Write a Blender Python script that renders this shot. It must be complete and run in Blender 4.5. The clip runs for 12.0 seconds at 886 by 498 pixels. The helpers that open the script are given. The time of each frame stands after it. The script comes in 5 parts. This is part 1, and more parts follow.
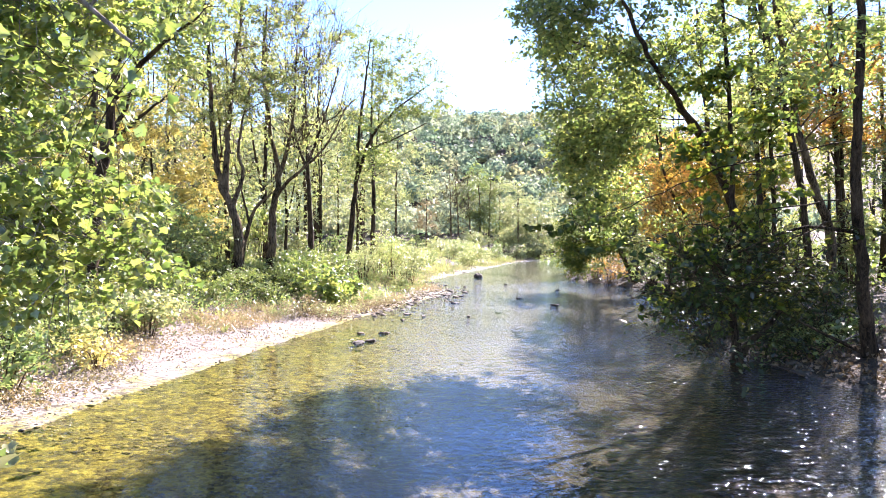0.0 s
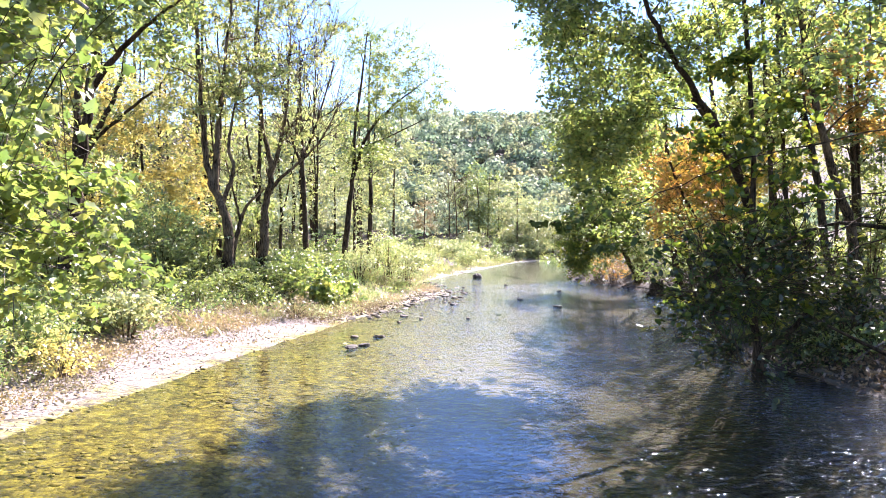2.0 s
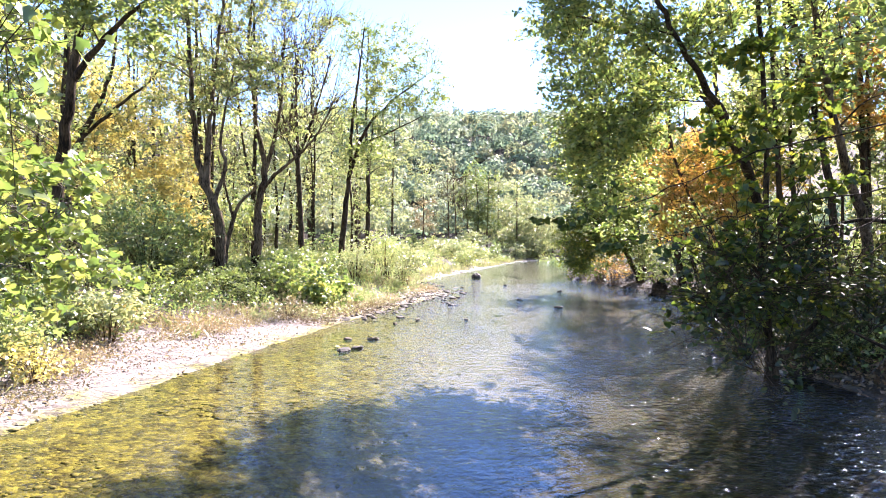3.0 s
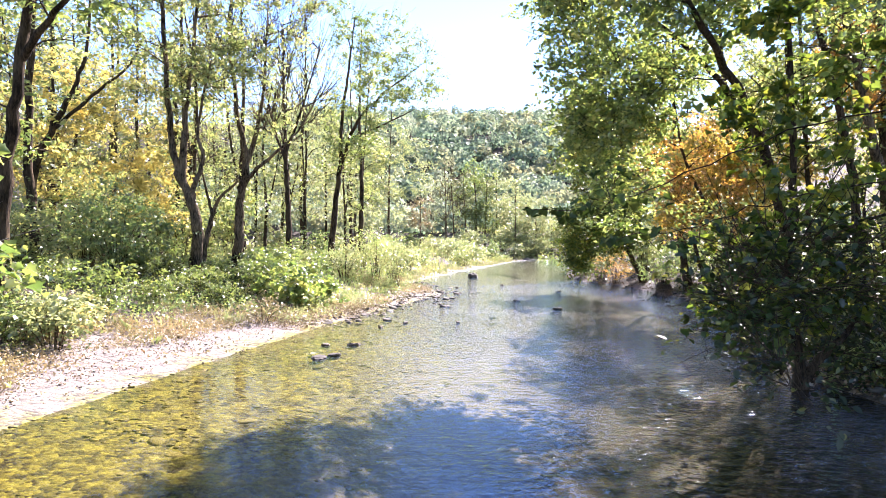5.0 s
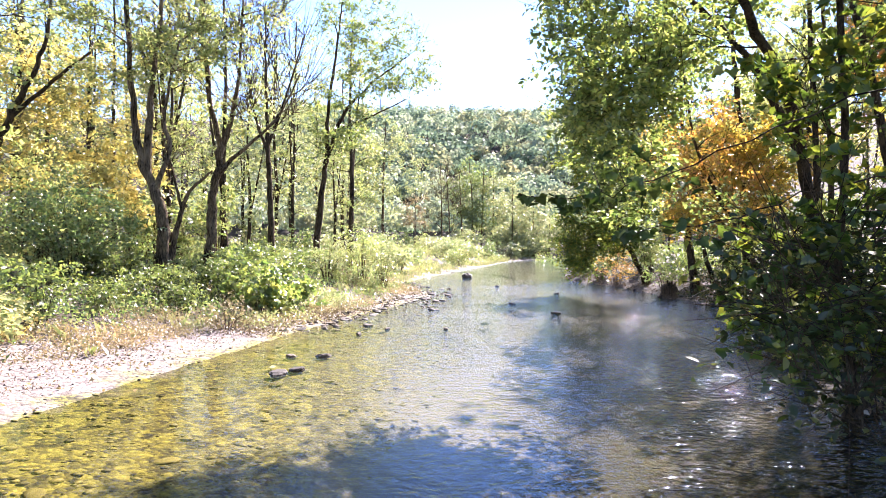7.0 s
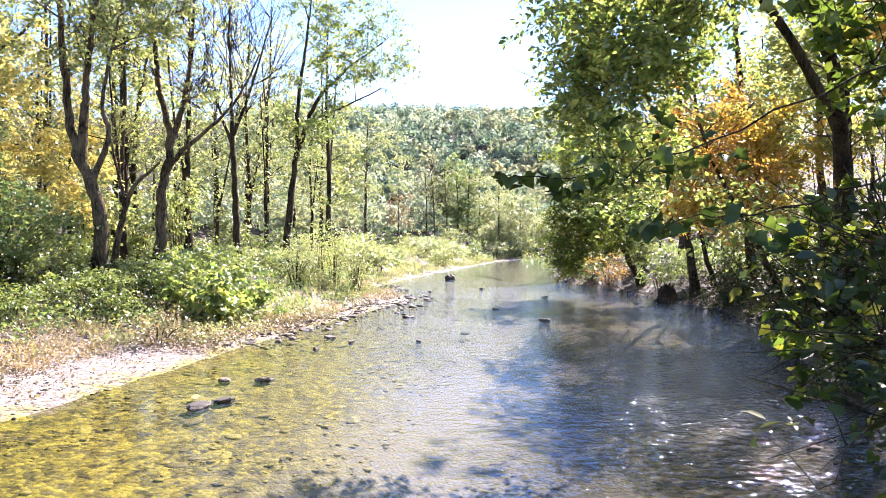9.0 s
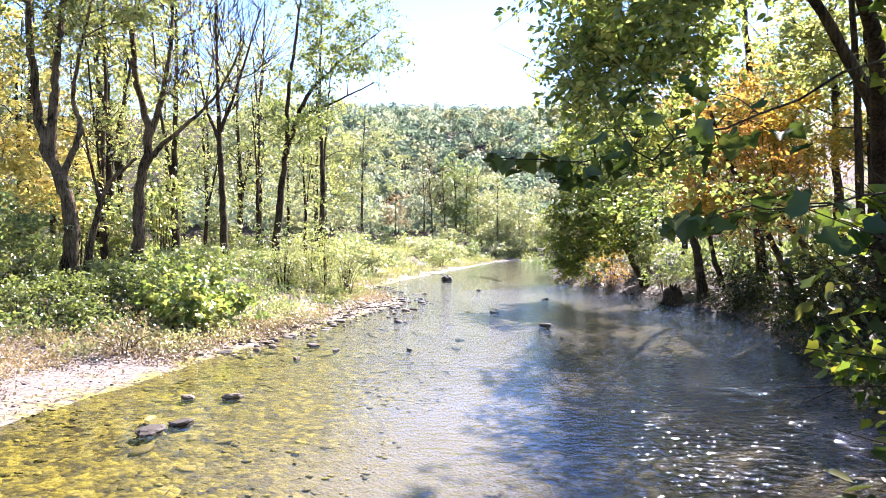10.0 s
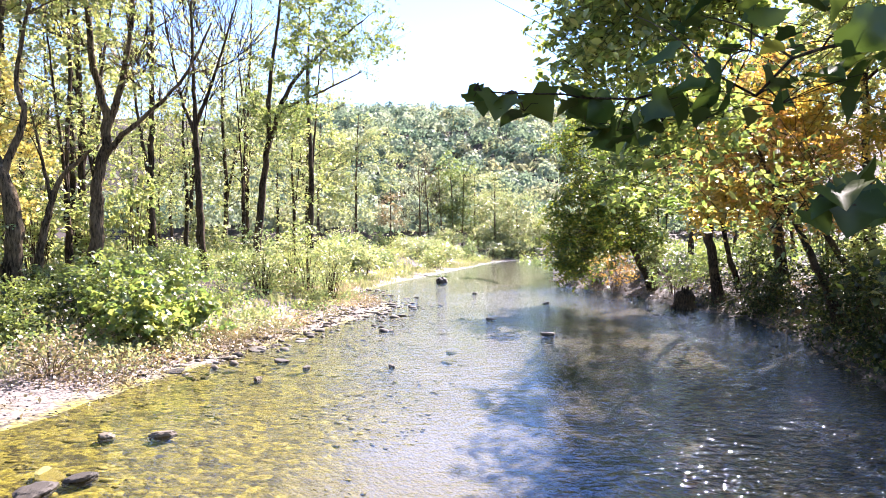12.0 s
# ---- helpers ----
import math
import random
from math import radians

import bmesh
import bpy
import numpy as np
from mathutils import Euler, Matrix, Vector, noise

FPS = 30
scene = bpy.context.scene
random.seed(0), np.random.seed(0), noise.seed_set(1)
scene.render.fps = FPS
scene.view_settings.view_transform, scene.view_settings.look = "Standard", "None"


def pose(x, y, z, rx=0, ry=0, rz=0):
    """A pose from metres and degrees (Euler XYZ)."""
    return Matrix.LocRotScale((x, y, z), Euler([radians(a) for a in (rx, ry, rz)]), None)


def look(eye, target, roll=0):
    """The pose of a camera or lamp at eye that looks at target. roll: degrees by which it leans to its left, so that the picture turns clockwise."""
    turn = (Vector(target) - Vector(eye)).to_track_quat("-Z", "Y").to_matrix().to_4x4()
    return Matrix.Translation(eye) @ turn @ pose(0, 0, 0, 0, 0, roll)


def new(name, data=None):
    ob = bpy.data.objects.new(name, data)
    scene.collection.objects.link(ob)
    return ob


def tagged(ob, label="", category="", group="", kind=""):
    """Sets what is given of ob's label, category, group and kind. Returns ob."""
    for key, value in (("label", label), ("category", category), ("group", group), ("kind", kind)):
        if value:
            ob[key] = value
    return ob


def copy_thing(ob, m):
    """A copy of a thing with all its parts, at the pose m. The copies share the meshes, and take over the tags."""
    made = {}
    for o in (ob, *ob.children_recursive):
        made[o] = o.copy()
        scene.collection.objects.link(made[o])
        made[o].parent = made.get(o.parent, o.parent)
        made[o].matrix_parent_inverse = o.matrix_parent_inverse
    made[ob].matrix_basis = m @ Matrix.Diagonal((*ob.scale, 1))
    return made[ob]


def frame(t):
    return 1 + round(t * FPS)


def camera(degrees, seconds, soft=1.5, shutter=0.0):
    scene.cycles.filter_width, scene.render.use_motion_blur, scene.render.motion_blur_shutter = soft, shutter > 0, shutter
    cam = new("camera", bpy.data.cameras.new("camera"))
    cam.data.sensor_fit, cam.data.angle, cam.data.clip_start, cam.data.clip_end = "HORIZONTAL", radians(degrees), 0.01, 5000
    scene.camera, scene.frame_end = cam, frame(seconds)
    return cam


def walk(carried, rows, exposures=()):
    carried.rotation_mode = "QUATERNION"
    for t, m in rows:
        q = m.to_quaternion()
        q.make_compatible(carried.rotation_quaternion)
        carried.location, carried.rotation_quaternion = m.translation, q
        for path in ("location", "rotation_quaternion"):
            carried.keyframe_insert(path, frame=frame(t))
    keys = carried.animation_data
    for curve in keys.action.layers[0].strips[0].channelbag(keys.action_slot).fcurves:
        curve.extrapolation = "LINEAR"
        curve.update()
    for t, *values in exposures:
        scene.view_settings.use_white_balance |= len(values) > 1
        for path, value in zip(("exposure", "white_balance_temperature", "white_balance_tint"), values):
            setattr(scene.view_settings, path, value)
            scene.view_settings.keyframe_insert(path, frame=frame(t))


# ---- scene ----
cam = camera(68, 12.0, soft=0.5)
PATH = [
    (0.0, pose(0.000, 6.000, 3.197, 89.371, 0.038, -0.005)),
    (0.5, pose(-0.019, 6.263, 3.186, 89.388, 0.032, -0.047)),
    (1.0, pose(-0.040, 6.556, 3.168, 89.394, 0.018, -0.099)),
    (1.5, pose(-0.039, 6.898, 3.144, 89.408, -0.011, -0.119)),
    (2.0, pose(-0.015, 7.270, 3.120, 89.409, -0.052, -0.159)),
    (2.5, pose(0.011, 7.681, 3.097, 89.404, -0.086, -0.197)),
    (3.0, pose(0.069, 8.118, 3.076, 89.396, -0.103, -0.203)),
    (5.0, pose(0.419, 9.994, 2.972, 89.369, -0.078, -0.263)),
    (5.5, pose(0.527, 10.528, 2.946, 89.347, -0.148, -0.287)),
    (6.0, pose(0.631, 11.133, 2.924, 89.335, -0.236, -0.304)),
    (6.5, pose(0.715, 11.765, 2.909, 89.338, -0.295, -0.327)),
    (7.0, pose(0.799, 12.402, 2.898, 89.340, -0.316, -0.473)),
    (7.5, pose(0.911, 13.110, 2.888, 89.341, -0.297, -1.074)),
    (9.5, pose(1.372, 15.982, 2.873, 89.328, -0.080, -1.604)),
    (10.0, pose(1.473, 16.714, 2.871, 89.335, -0.033, -1.669)),
    (10.5, pose(1.557, 17.471, 2.862, 89.329, 0.010, -1.738)),
    (11.0, pose(1.666, 18.199, 2.853, 89.330, 0.060, -1.728)),
    (11.5, pose(1.764, 18.774, 2.857, 89.363, 0.124, -1.766)),
    (12.0, pose(1.781, 19.112, 2.845, 89.375, 0.208, -1.866)),
]
walk(cam, PATH, [(0.0, 2.52, 6350, 29), (12.0, 2.52, 6450, 29)])
# ---- world ----
SUN_AZ, SUN_EL = radians(31), radians(40)
world = bpy.data.worlds.new("sky")
scene.world = world
world.use_nodes = True
wn = world.node_tree.nodes
sky = wn.new("ShaderNodeTexSky")
sky.sky_type, sky.sun_disc = "NISHITA", False
sky.sun_elevation, sky.sun_rotation = SUN_EL, SUN_AZ
sky.air_density, sky.dust_density, sky.ozone_density = 1.0, 0.0, 6.0
world.node_tree.links.new(sky.outputs[0], wn["Background"].inputs[0])
wn["Background"].inputs[1].default_value = 0.082
sun_way = Vector((math.sin(SUN_AZ) * math.cos(SUN_EL), math.cos(SUN_AZ) * math.cos(SUN_EL), math.sin(SUN_EL)))
sun = new("sun", bpy.data.lights.new("sun", "SUN"))
sun.data.energy, sun.data.angle, sun.data.color = 5.0, radians(0.5), (1.0, 0.97, 0.91)
sun.matrix_world = look(sun_way * 300, (0, 0, 0))


# ---- materials ----
def material(name):
    m = bpy.data.materials.new(name)
    m.use_nodes = True
    nt = m.node_tree
    nt.nodes.clear()
    out = nt.nodes.new("ShaderNodeOutputMaterial")
    return m, nt, out


def node(nt, kind, **values):
    n = nt.nodes.new(kind)
    for key, value in values.items():
        n.inputs[key.replace("_", " ")].default_value = value
    return n


def ramp(nt, source, stops):
    r = nt.nodes.new("ShaderNodeValToRGB")
    e = r.color_ramp.elements
    while len(e) < len(stops):
        e.new(0.5)
    for k, (at, c) in enumerate(stops):
        e[k].position, e[k].color = at, (*c, 1)
    nt.links.new(source, r.inputs[0])
    return r


def leaf_material(name, colours, glow=0.5, gloss=0.07, crownwise=False):
    """Thin leaves: matt, a little shine, and light coming through; every leaf has its own tone."""
    m, nt, out = material(name)
    geo = nt.nodes.new("ShaderNodeNewGeometry")
    n = len(colours)
    col = ramp(nt, geo.outputs["Random Per Island"], [(k / max(1, n - 1), c) for k, c in enumerate(colours)])
    ob = nt.nodes.new("ShaderNodeTexCoord")
    big = node(nt, "ShaderNodeTexNoise", Scale=0.45, Detail=2.0)
    nt.links.new(ob.outputs["Object"], big.inputs["Vector"])
    if crownwise:
        big.inputs["Scale"].default_value = 0.13
        nt.links.new(big.outputs[0], col.inputs[0])
    tone = ramp(nt, big.outputs[0], [(0.3, (0.7, 0.78, 0.7)), (0.7, (1.2, 1.12, 1.0))])
    mix = nt.nodes.new("ShaderNodeMix")
    mix.data_type, mix.blend_type = "RGBA", "MULTIPLY"
    mix.inputs[0].default_value = 1
    nt.links.new(col.outputs[0], mix.inputs[6])
    nt.links.new(tone.outputs[0], mix.inputs[7])
    dif, tra = nt.nodes.new("ShaderNodeBsdfDiffuse"), nt.nodes.new("ShaderNodeBsdfTranslucent")
    warm = nt.nodes.new("ShaderNodeMix")
    warm.data_type, warm.blend_type = "RGBA", "MULTIPLY"
    warm.inputs[0].default_value = 1
    warm.inputs[7].default_value = (1.45, 1.45, 1.12, 1)
    nt.links.new(mix.outputs[2], warm.inputs[6])
    nt.links.new(mix.outputs[2], dif.inputs[0])
    nt.links.new(warm.outputs[2], tra.inputs[0])
    both = nt.nodes.new("ShaderNodeMixShader")
    both.inputs[0].default_value = glow
    nt.links.new(dif.outputs[0], both.inputs[1])
    nt.links.new(tra.outputs[0], both.inputs[2])
    shine = node(nt, "ShaderNodeBsdfAnisotropic", Roughness=0.36)
    shine.inputs["Color"].default_value = (1, 1, 0.97, 1)
    last = nt.nodes.new("ShaderNodeMixShader")
    last.inputs[0].default_value = gloss
    nt.links.new(both.outputs[0], last.inputs[1])
    nt.links.new(shine.outputs[0], last.inputs[2])
    nt.links.new(last.outputs[0], out.inputs[0])
    return m


def bark_material(name, dark, light, scale=5.0):
    m, nt, out = material(name)
    tc = nt.nodes.new("ShaderNodeTexCoord")
    mp = nt.nodes.new("ShaderNodeMapping")
    mp.inputs["Scale"].default_value = (1, 1, 0.18)
    nt.links.new(tc.outputs["Object"], mp.inputs[0])
    fine = node(nt, "ShaderNodeTexNoise", Scale=scale * 4, Detail=6.0, Roughness=0.7)
    nt.links.new(mp.outputs[0], fine.inputs["Vector"])
    broad = node(nt, "ShaderNodeTexNoise", Scale=scale * 0.3, Detail=3.0)
    nt.links.new(tc.outputs["Object"], broad.inputs["Vector"])
    add = nt.nodes.new("ShaderNodeMath")
    add.operation = "MULTIPLY_ADD"
    add.inputs[1].default_value = 0.6
    nt.links.new(fine.outputs[0], add.inputs[0])
    half = nt.nodes.new("ShaderNodeMath")
    half.operation = "MULTIPLY"
    half.inputs[1].default_value = 0.4
    nt.links.new(broad.outputs[0], half.inputs[0])
    nt.links.new(half.outputs[0], add.inputs[2])
    col = ramp(nt, add.outputs[0], [(0.41, dark), (0.60, light)])
    b = node(nt, "ShaderNodeBsdfPrincipled", Roughness=0.95, Specular_IOR_Level=0.15)
    nt.links.new(col.outputs[0], b.inputs["Base Color"])
    bump = node(nt, "ShaderNodeBump", Strength=1.0, Distance=0.06)
    nt.links.new(fine.outputs[0], bump.inputs["Height"])
    nt.links.new(bump.outputs[0], b.inputs["Normal"])
    nt.links.new(b.outputs[0], out.inputs[0])
    return m


def stone_material(name, dark, light, scale=9.0):
    m, nt, out = material(name)
    tc = nt.nodes.new("ShaderNodeTexCoord")
    grain = node(nt, "ShaderNodeTexNoise", Scale=scale, Detail=6.0, Roughness=0.7)
    nt.links.new(tc.outputs["Object"], grain.inputs["Vector"])
    geo = nt.nodes.new("ShaderNodeNewGeometry")
    info = nt.nodes.new("ShaderNodeObjectInfo")
    a = nt.nodes.new("ShaderNodeMath")
    a.operation = "ADD"
    nt.links.new(geo.outputs["Random Per Island"], a.inputs[0])
    nt.links.new(info.outputs["Random"], a.inputs[1])
    fr = nt.nodes.new("ShaderNodeMath")
    fr.operation = "FRACT"
    nt.links.new(a.outputs[0], fr.inputs[0])
    tone = ramp(nt, fr.outputs[0], [(0, dark), (0.6, light), (1, tuple(0.75 * q for q in light))])
    spot = ramp(nt, grain.outputs[0], [(0.3, (0.6, 0.6, 0.6)), (0.7, (1.15, 1.13, 1.1))])
    mix = nt.nodes.new("ShaderNodeMix")
    mix.data_type, mix.blend_type = "RGBA", "MULTIPLY"
    mix.inputs[0].default_value = 1
    nt.links.new(tone.outputs[0], mix.inputs[6])
    nt.links.new(spot.outputs[0], mix.inputs[7])
    b = node(nt, "ShaderNodeBsdfPrincipled", Roughness=0.8)
    nt.links.new(mix.outputs[2], b.inputs["Base Color"])
    bump = node(nt, "ShaderNodeBump", Strength=0.5, Distance=0.02)
    nt.links.new(grain.outputs[0], bump.inputs["Height"])
    nt.links.new(bump.outputs[0], b.inputs["Normal"])
    nt.links.new(b.outputs[0], out.inputs[0])
    return m


def ground_material():
    """By height: algae-stained bed, pale gravel bar, leaf-strewn soil; bed tones across x and y fit the camera's view.
    """
    m, nt, out = material("river_ground")
    geo = nt.nodes.new("ShaderNodeNewGeometry")
    xyz = nt.nodes.new("ShaderNodeSeparateXYZ")
    nt.links.new(geo.outputs["Position"], xyz.inputs[0])
    wob = node(nt, "ShaderNodeTexNoise", Scale=0.9, Detail=5.0, Roughness=0.65)
    nt.links.new(geo.outputs["Position"], wob.inputs["Vector"])
    high = nt.nodes.new("ShaderNodeMath")
    high.operation = "MULTIPLY_ADD"
    high.inputs[1].default_value = 0.5
    nt.links.new(wob.outputs[0], high.inputs[0])
    nt.links.new(xyz.outputs[2], high.inputs[2])
    cells = node(nt, "ShaderNodeTexVoronoi", Scale=13.0)
    nt.links.new(geo.outputs["Position"], cells.inputs["Vector"])
    bigcells = node(nt, "ShaderNodeTexVoronoi", Scale=6.5)
    nt.links.new(geo.outputs["Position"], bigcells.inputs["Vector"])
    grit = node(nt, "ShaderNodeTexNoise", Scale=25.0, Detail=5.0, Roughness=0.75)
    nt.links.new(geo.outputs["Position"], grit.inputs["Vector"])
    sep = nt.nodes.new("ShaderNodeSeparateColor")
    nt.links.new(cells.outputs["Color"], sep.inputs[0])
    sep2 = nt.nodes.new("ShaderNodeSeparateColor")
    nt.links.new(bigcells.outputs["Color"], sep2.inputs[0])
    both = nt.nodes.new("ShaderNodeMath")
    both.operation = "MULTIPLY_ADD"
    both.inputs[1].default_value = 0.5
    half = nt.nodes.new("ShaderNodeMath")
    half.operation = "MULTIPLY"
    half.inputs[1].default_value = 0.5
    nt.links.new(sep2.outputs[1], half.inputs[0])
    nt.links.new(sep.outputs[0], both.inputs[0])
    nt.links.new(half.outputs[0], both.inputs[2])
    bed = ramp(nt, both.outputs[0], [(0.15, (0.020, 0.016, 0.004)), (0.42, (0.105, 0.09, 0.018)), (0.72, (0.25, 0.22, 0.03)), (1.0, (0.40, 0.35, 0.065))])
    gravel = ramp(nt, sep.outputs[0], [(0.0, (0.085, 0.066, 0.056)), (0.4, (0.165, 0.135, 0.118)), (1.0, (0.25, 0.215, 0.19))])
    soil = ramp(nt, grit.outputs[0], [(0.3, (0.010, 0.007, 0.003)), (0.5, (0.034, 0.022, 0.011)), (0.72, (0.095, 0.062, 0.032))])
    low = ramp(nt, high.outputs[0], [(0.0, (0, 0, 0)), (1.0, (1, 1, 1))])
    low.color_ramp.elements[0].position, low.color_ramp.elements[1].position = 0.23, 0.33
    top = ramp(nt, high.outputs[0], [(0.62, (0, 0, 0)), (0.9, (1, 1, 1))])
    deep = nt.nodes.new("ShaderNodeMapRange")
    deep.inputs["From Min"].default_value, deep.inputs["From Max"].default_value = -0.05, -0.42
    nt.links.new(high.outputs[0], deep.inputs[0])
    silt = nt.nodes.new("ShaderNodeMix")
    silt.data_type = "RGBA"
    silt.inputs[7].default_value = (0.185, 0.178, 0.165, 1)
    mid = nt.nodes.new("ShaderNodeMapRange")
    mid.inputs["From Min"].default_value, mid.inputs["From Max"].default_value = -0.4, 2.0
    nt.links.new(xyz.outputs[0], mid.inputs[0])
    pale = nt.nodes.new("ShaderNodeMath")
    pale.operation = "MAXIMUM"
    nt.links.new(deep.outputs[0], pale.inputs[0])
    nt.links.new(mid.outputs[0], pale.inputs[1])
    nt.links.new(pale.outputs[0], silt.inputs[0])
    nt.links.new(bed.outputs[0], silt.inputs[6])
    # Bed turns darker right of a slanting line fitted to the camera's view.
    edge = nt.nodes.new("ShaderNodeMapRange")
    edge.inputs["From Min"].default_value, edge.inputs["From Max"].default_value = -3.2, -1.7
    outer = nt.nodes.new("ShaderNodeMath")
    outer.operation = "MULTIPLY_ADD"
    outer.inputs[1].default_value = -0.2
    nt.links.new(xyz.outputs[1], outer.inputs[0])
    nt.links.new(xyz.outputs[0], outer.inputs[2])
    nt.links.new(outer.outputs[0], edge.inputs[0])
    # The darkening eases again toward the near right.
    near_right = nt.nodes.new("ShaderNodeMath")
    near_right.operation = "MULTIPLY_ADD"
    near_right.inputs[1].default_value = -0.45
    nt.links.new(xyz.outputs[1], near_right.inputs[0])
    nt.links.new(xyz.outputs[0], near_right.inputs[2])
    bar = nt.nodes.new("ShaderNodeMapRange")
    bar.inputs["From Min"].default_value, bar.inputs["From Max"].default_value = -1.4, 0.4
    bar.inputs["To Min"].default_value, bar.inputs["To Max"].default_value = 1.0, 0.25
    nt.links.new(near_right.outputs[0], bar.inputs[0])
    dark_share = nt.nodes.new("ShaderNodeMath")
    dark_share.operation = "MULTIPLY"
    nt.links.new(edge.outputs[0], dark_share.inputs[0])
    nt.links.new(bar.outputs[0], dark_share.inputs[1])
    dark_bed = nt.nodes.new("ShaderNodeMix")
    dark_bed.data_type = "RGBA"
    dark_bed_tone = ramp(nt, both.outputs[0], [(0.2, (0.006, 0.0045, 0.002)), (0.55, (0.014, 0.0105, 0.005)), (1.0, (0.05, 0.038, 0.018))])
    nt.links.new(dark_bed_tone.outputs[0], dark_bed.inputs[7])
    nt.links.new(dark_share.outputs[0], dark_bed.inputs[0])
    nt.links.new(silt.outputs[2], dark_bed.inputs[6])
    m1, m2 = nt.nodes.new("ShaderNodeMix"), nt.nodes.new("ShaderNodeMix")
    m1.data_type = m2.data_type = "RGBA"
    nt.links.new(low.outputs[0], m1.inputs[0])
    nt.links.new(dark_bed.outputs[2], m1.inputs[6])
    nt.links.new(gravel.outputs[0], m1.inputs[7])
    bank = nt.nodes.new("ShaderNodeMapRange")
    bank.inputs["From Min"].default_value, bank.inputs["From Max"].default_value = 7.4, 8.4
    nt.links.new(xyz.outputs[0], bank.inputs[0])
    muddy = nt.nodes.new("ShaderNodeMath")
    muddy.operation = "MULTIPLY"
    nt.links.new(bank.outputs[0], muddy.inputs[0])
    nt.links.new(low.outputs[0], muddy.inputs[1])
    most = nt.nodes.new("ShaderNodeMath")
    most.operation = "MAXIMUM"
    nt.links.new(muddy.outputs[0], most.inputs[0])
    nt.links.new(top.outputs[0], most.inputs[1])
    nt.links.new(most.outputs[0], m2.inputs[0])
    nt.links.new(m1.outputs[2], m2.inputs[6])
    nt.links.new(soil.outputs[0], m2.inputs[7])
    b = node(nt, "ShaderNodeBsdfPrincipled", Roughness=0.9)
    nt.links.new(m2.outputs[2], b.inputs["Base Color"])
    bump = node(nt, "ShaderNodeBump", Strength=1.0, Distance=0.022)
    bump.invert = True
    nt.links.new(cells.outputs["Distance"], bump.inputs["Height"])
    bump2 = node(nt, "ShaderNodeBump", Strength=0.5, Distance=0.03)
    nt.links.new(grit.outputs[0], bump2.inputs["Height"])
    nt.links.new(bump.outputs[0], bump2.inputs["Normal"])
    nt.links.new(bump2.outputs[0], b.inputs["Normal"])
    nt.links.new(b.outputs[0], out.inputs[0])
    return m


def water_material():
    """Clear shallow water: it lets the bed show, and mirrors by Fresnel over small waves, with sky blue tinted into the
    mirror colour.
    """
    m, nt, out = material("river_water")
    geo = nt.nodes.new("ShaderNodeNewGeometry")
    mp = nt.nodes.new("ShaderNodeMapping")
    mp.inputs["Scale"].default_value = (0.95, 1.45, 1)
    mp.inputs["Rotation"].default_value = (0, 0, radians(-8))
    nt.links.new(geo.outputs["Position"], mp.inputs[0])
    w1 = node(nt, "ShaderNodeTexNoise", Scale=5.6, Detail=2.5, Roughness=0.5, Distortion=0.5)
    w2 = node(nt, "ShaderNodeTexNoise", Scale=17.0, Detail=2.0, Roughness=0.5, Distortion=0.4)
    w0 = node(nt, "ShaderNodeTexNoise", Scale=2.0, Detail=1.5, Roughness=0.5, Distortion=0.6)
    calm = node(nt, "ShaderNodeTexNoise", Scale=0.16, Detail=2.0)
    for w in (w0, w1, w2, calm):
        nt.links.new(mp.outputs[0], w.inputs["Vector"])
    force = ramp(nt, calm.outputs[0], [(0.35, (0.35, 0.35, 0.35)), (0.65, (1, 1, 1))])
    b0 = node(nt, "ShaderNodeBump", Distance=0.045)
    b1 = node(nt, "ShaderNodeBump", Distance=0.042)
    b2 = node(nt, "ShaderNodeBump", Distance=0.006)
    nt.links.new(w0.outputs[0], b0.inputs["Height"])
    nt.links.new(b0.outputs[0], b1.inputs["Normal"])
    nt.links.new(w1.outputs[0], b1.inputs["Height"])
    nt.links.new(w2.outputs[0], b2.inputs["Height"])
    nt.links.new(b1.outputs[0], b2.inputs["Normal"])
    xyz = nt.nodes.new("ShaderNodeSeparateXYZ")
    nt.links.new(geo.outputs["Position"], xyz.inputs[0])
    swift = nt.nodes.new("ShaderNodeMapRange")
    swift.inputs["From Min"].default_value, swift.inputs["From Max"].default_value = -1.8, 0.2
    skew = nt.nodes.new("ShaderNodeMath")
    skew.operation = "MULTIPLY_ADD"
    skew.inputs[1].default_value = -0.2
    nt.links.new(xyz.outputs[1], skew.inputs[0])
    nt.links.new(xyz.outputs[0], skew.inputs[2])
    nt.links.new(skew.outputs[0], swift.inputs[0])
    w3 = node(nt, "ShaderNodeTexNoise", Scale=4.6, Detail=1.5, Roughness=0.5, Distortion=0.5)
    nt.links.new(mp.outputs[0], w3.inputs["Vector"])
    b3 = node(nt, "ShaderNodeBump", Distance=0.082)
    nt.links.new(w3.outputs[0], b3.inputs["Height"])
    nt.links.new(swift.outputs[0], b3.inputs["Strength"])
    nt.links.new(b3.outputs[0], b0.inputs["Normal"])
    slack = node(nt, "ShaderNodeMapRange")
    slack.inputs["From Min"].default_value, slack.inputs["From Max"].default_value = -1.6, 0.2
    slack.inputs["To Min"].default_value, slack.inputs["To Max"].default_value = 1.0, 0.2
    nt.links.new(skew.outputs[0], slack.inputs[0])
    eased = nt.nodes.new("ShaderNodeMath")
    eased.operation = "MULTIPLY"
    nt.links.new(force.outputs[0], eased.inputs[0])
    nt.links.new(slack.outputs[0], eased.inputs[1])
    shallow = node(nt, "ShaderNodeMapRange")
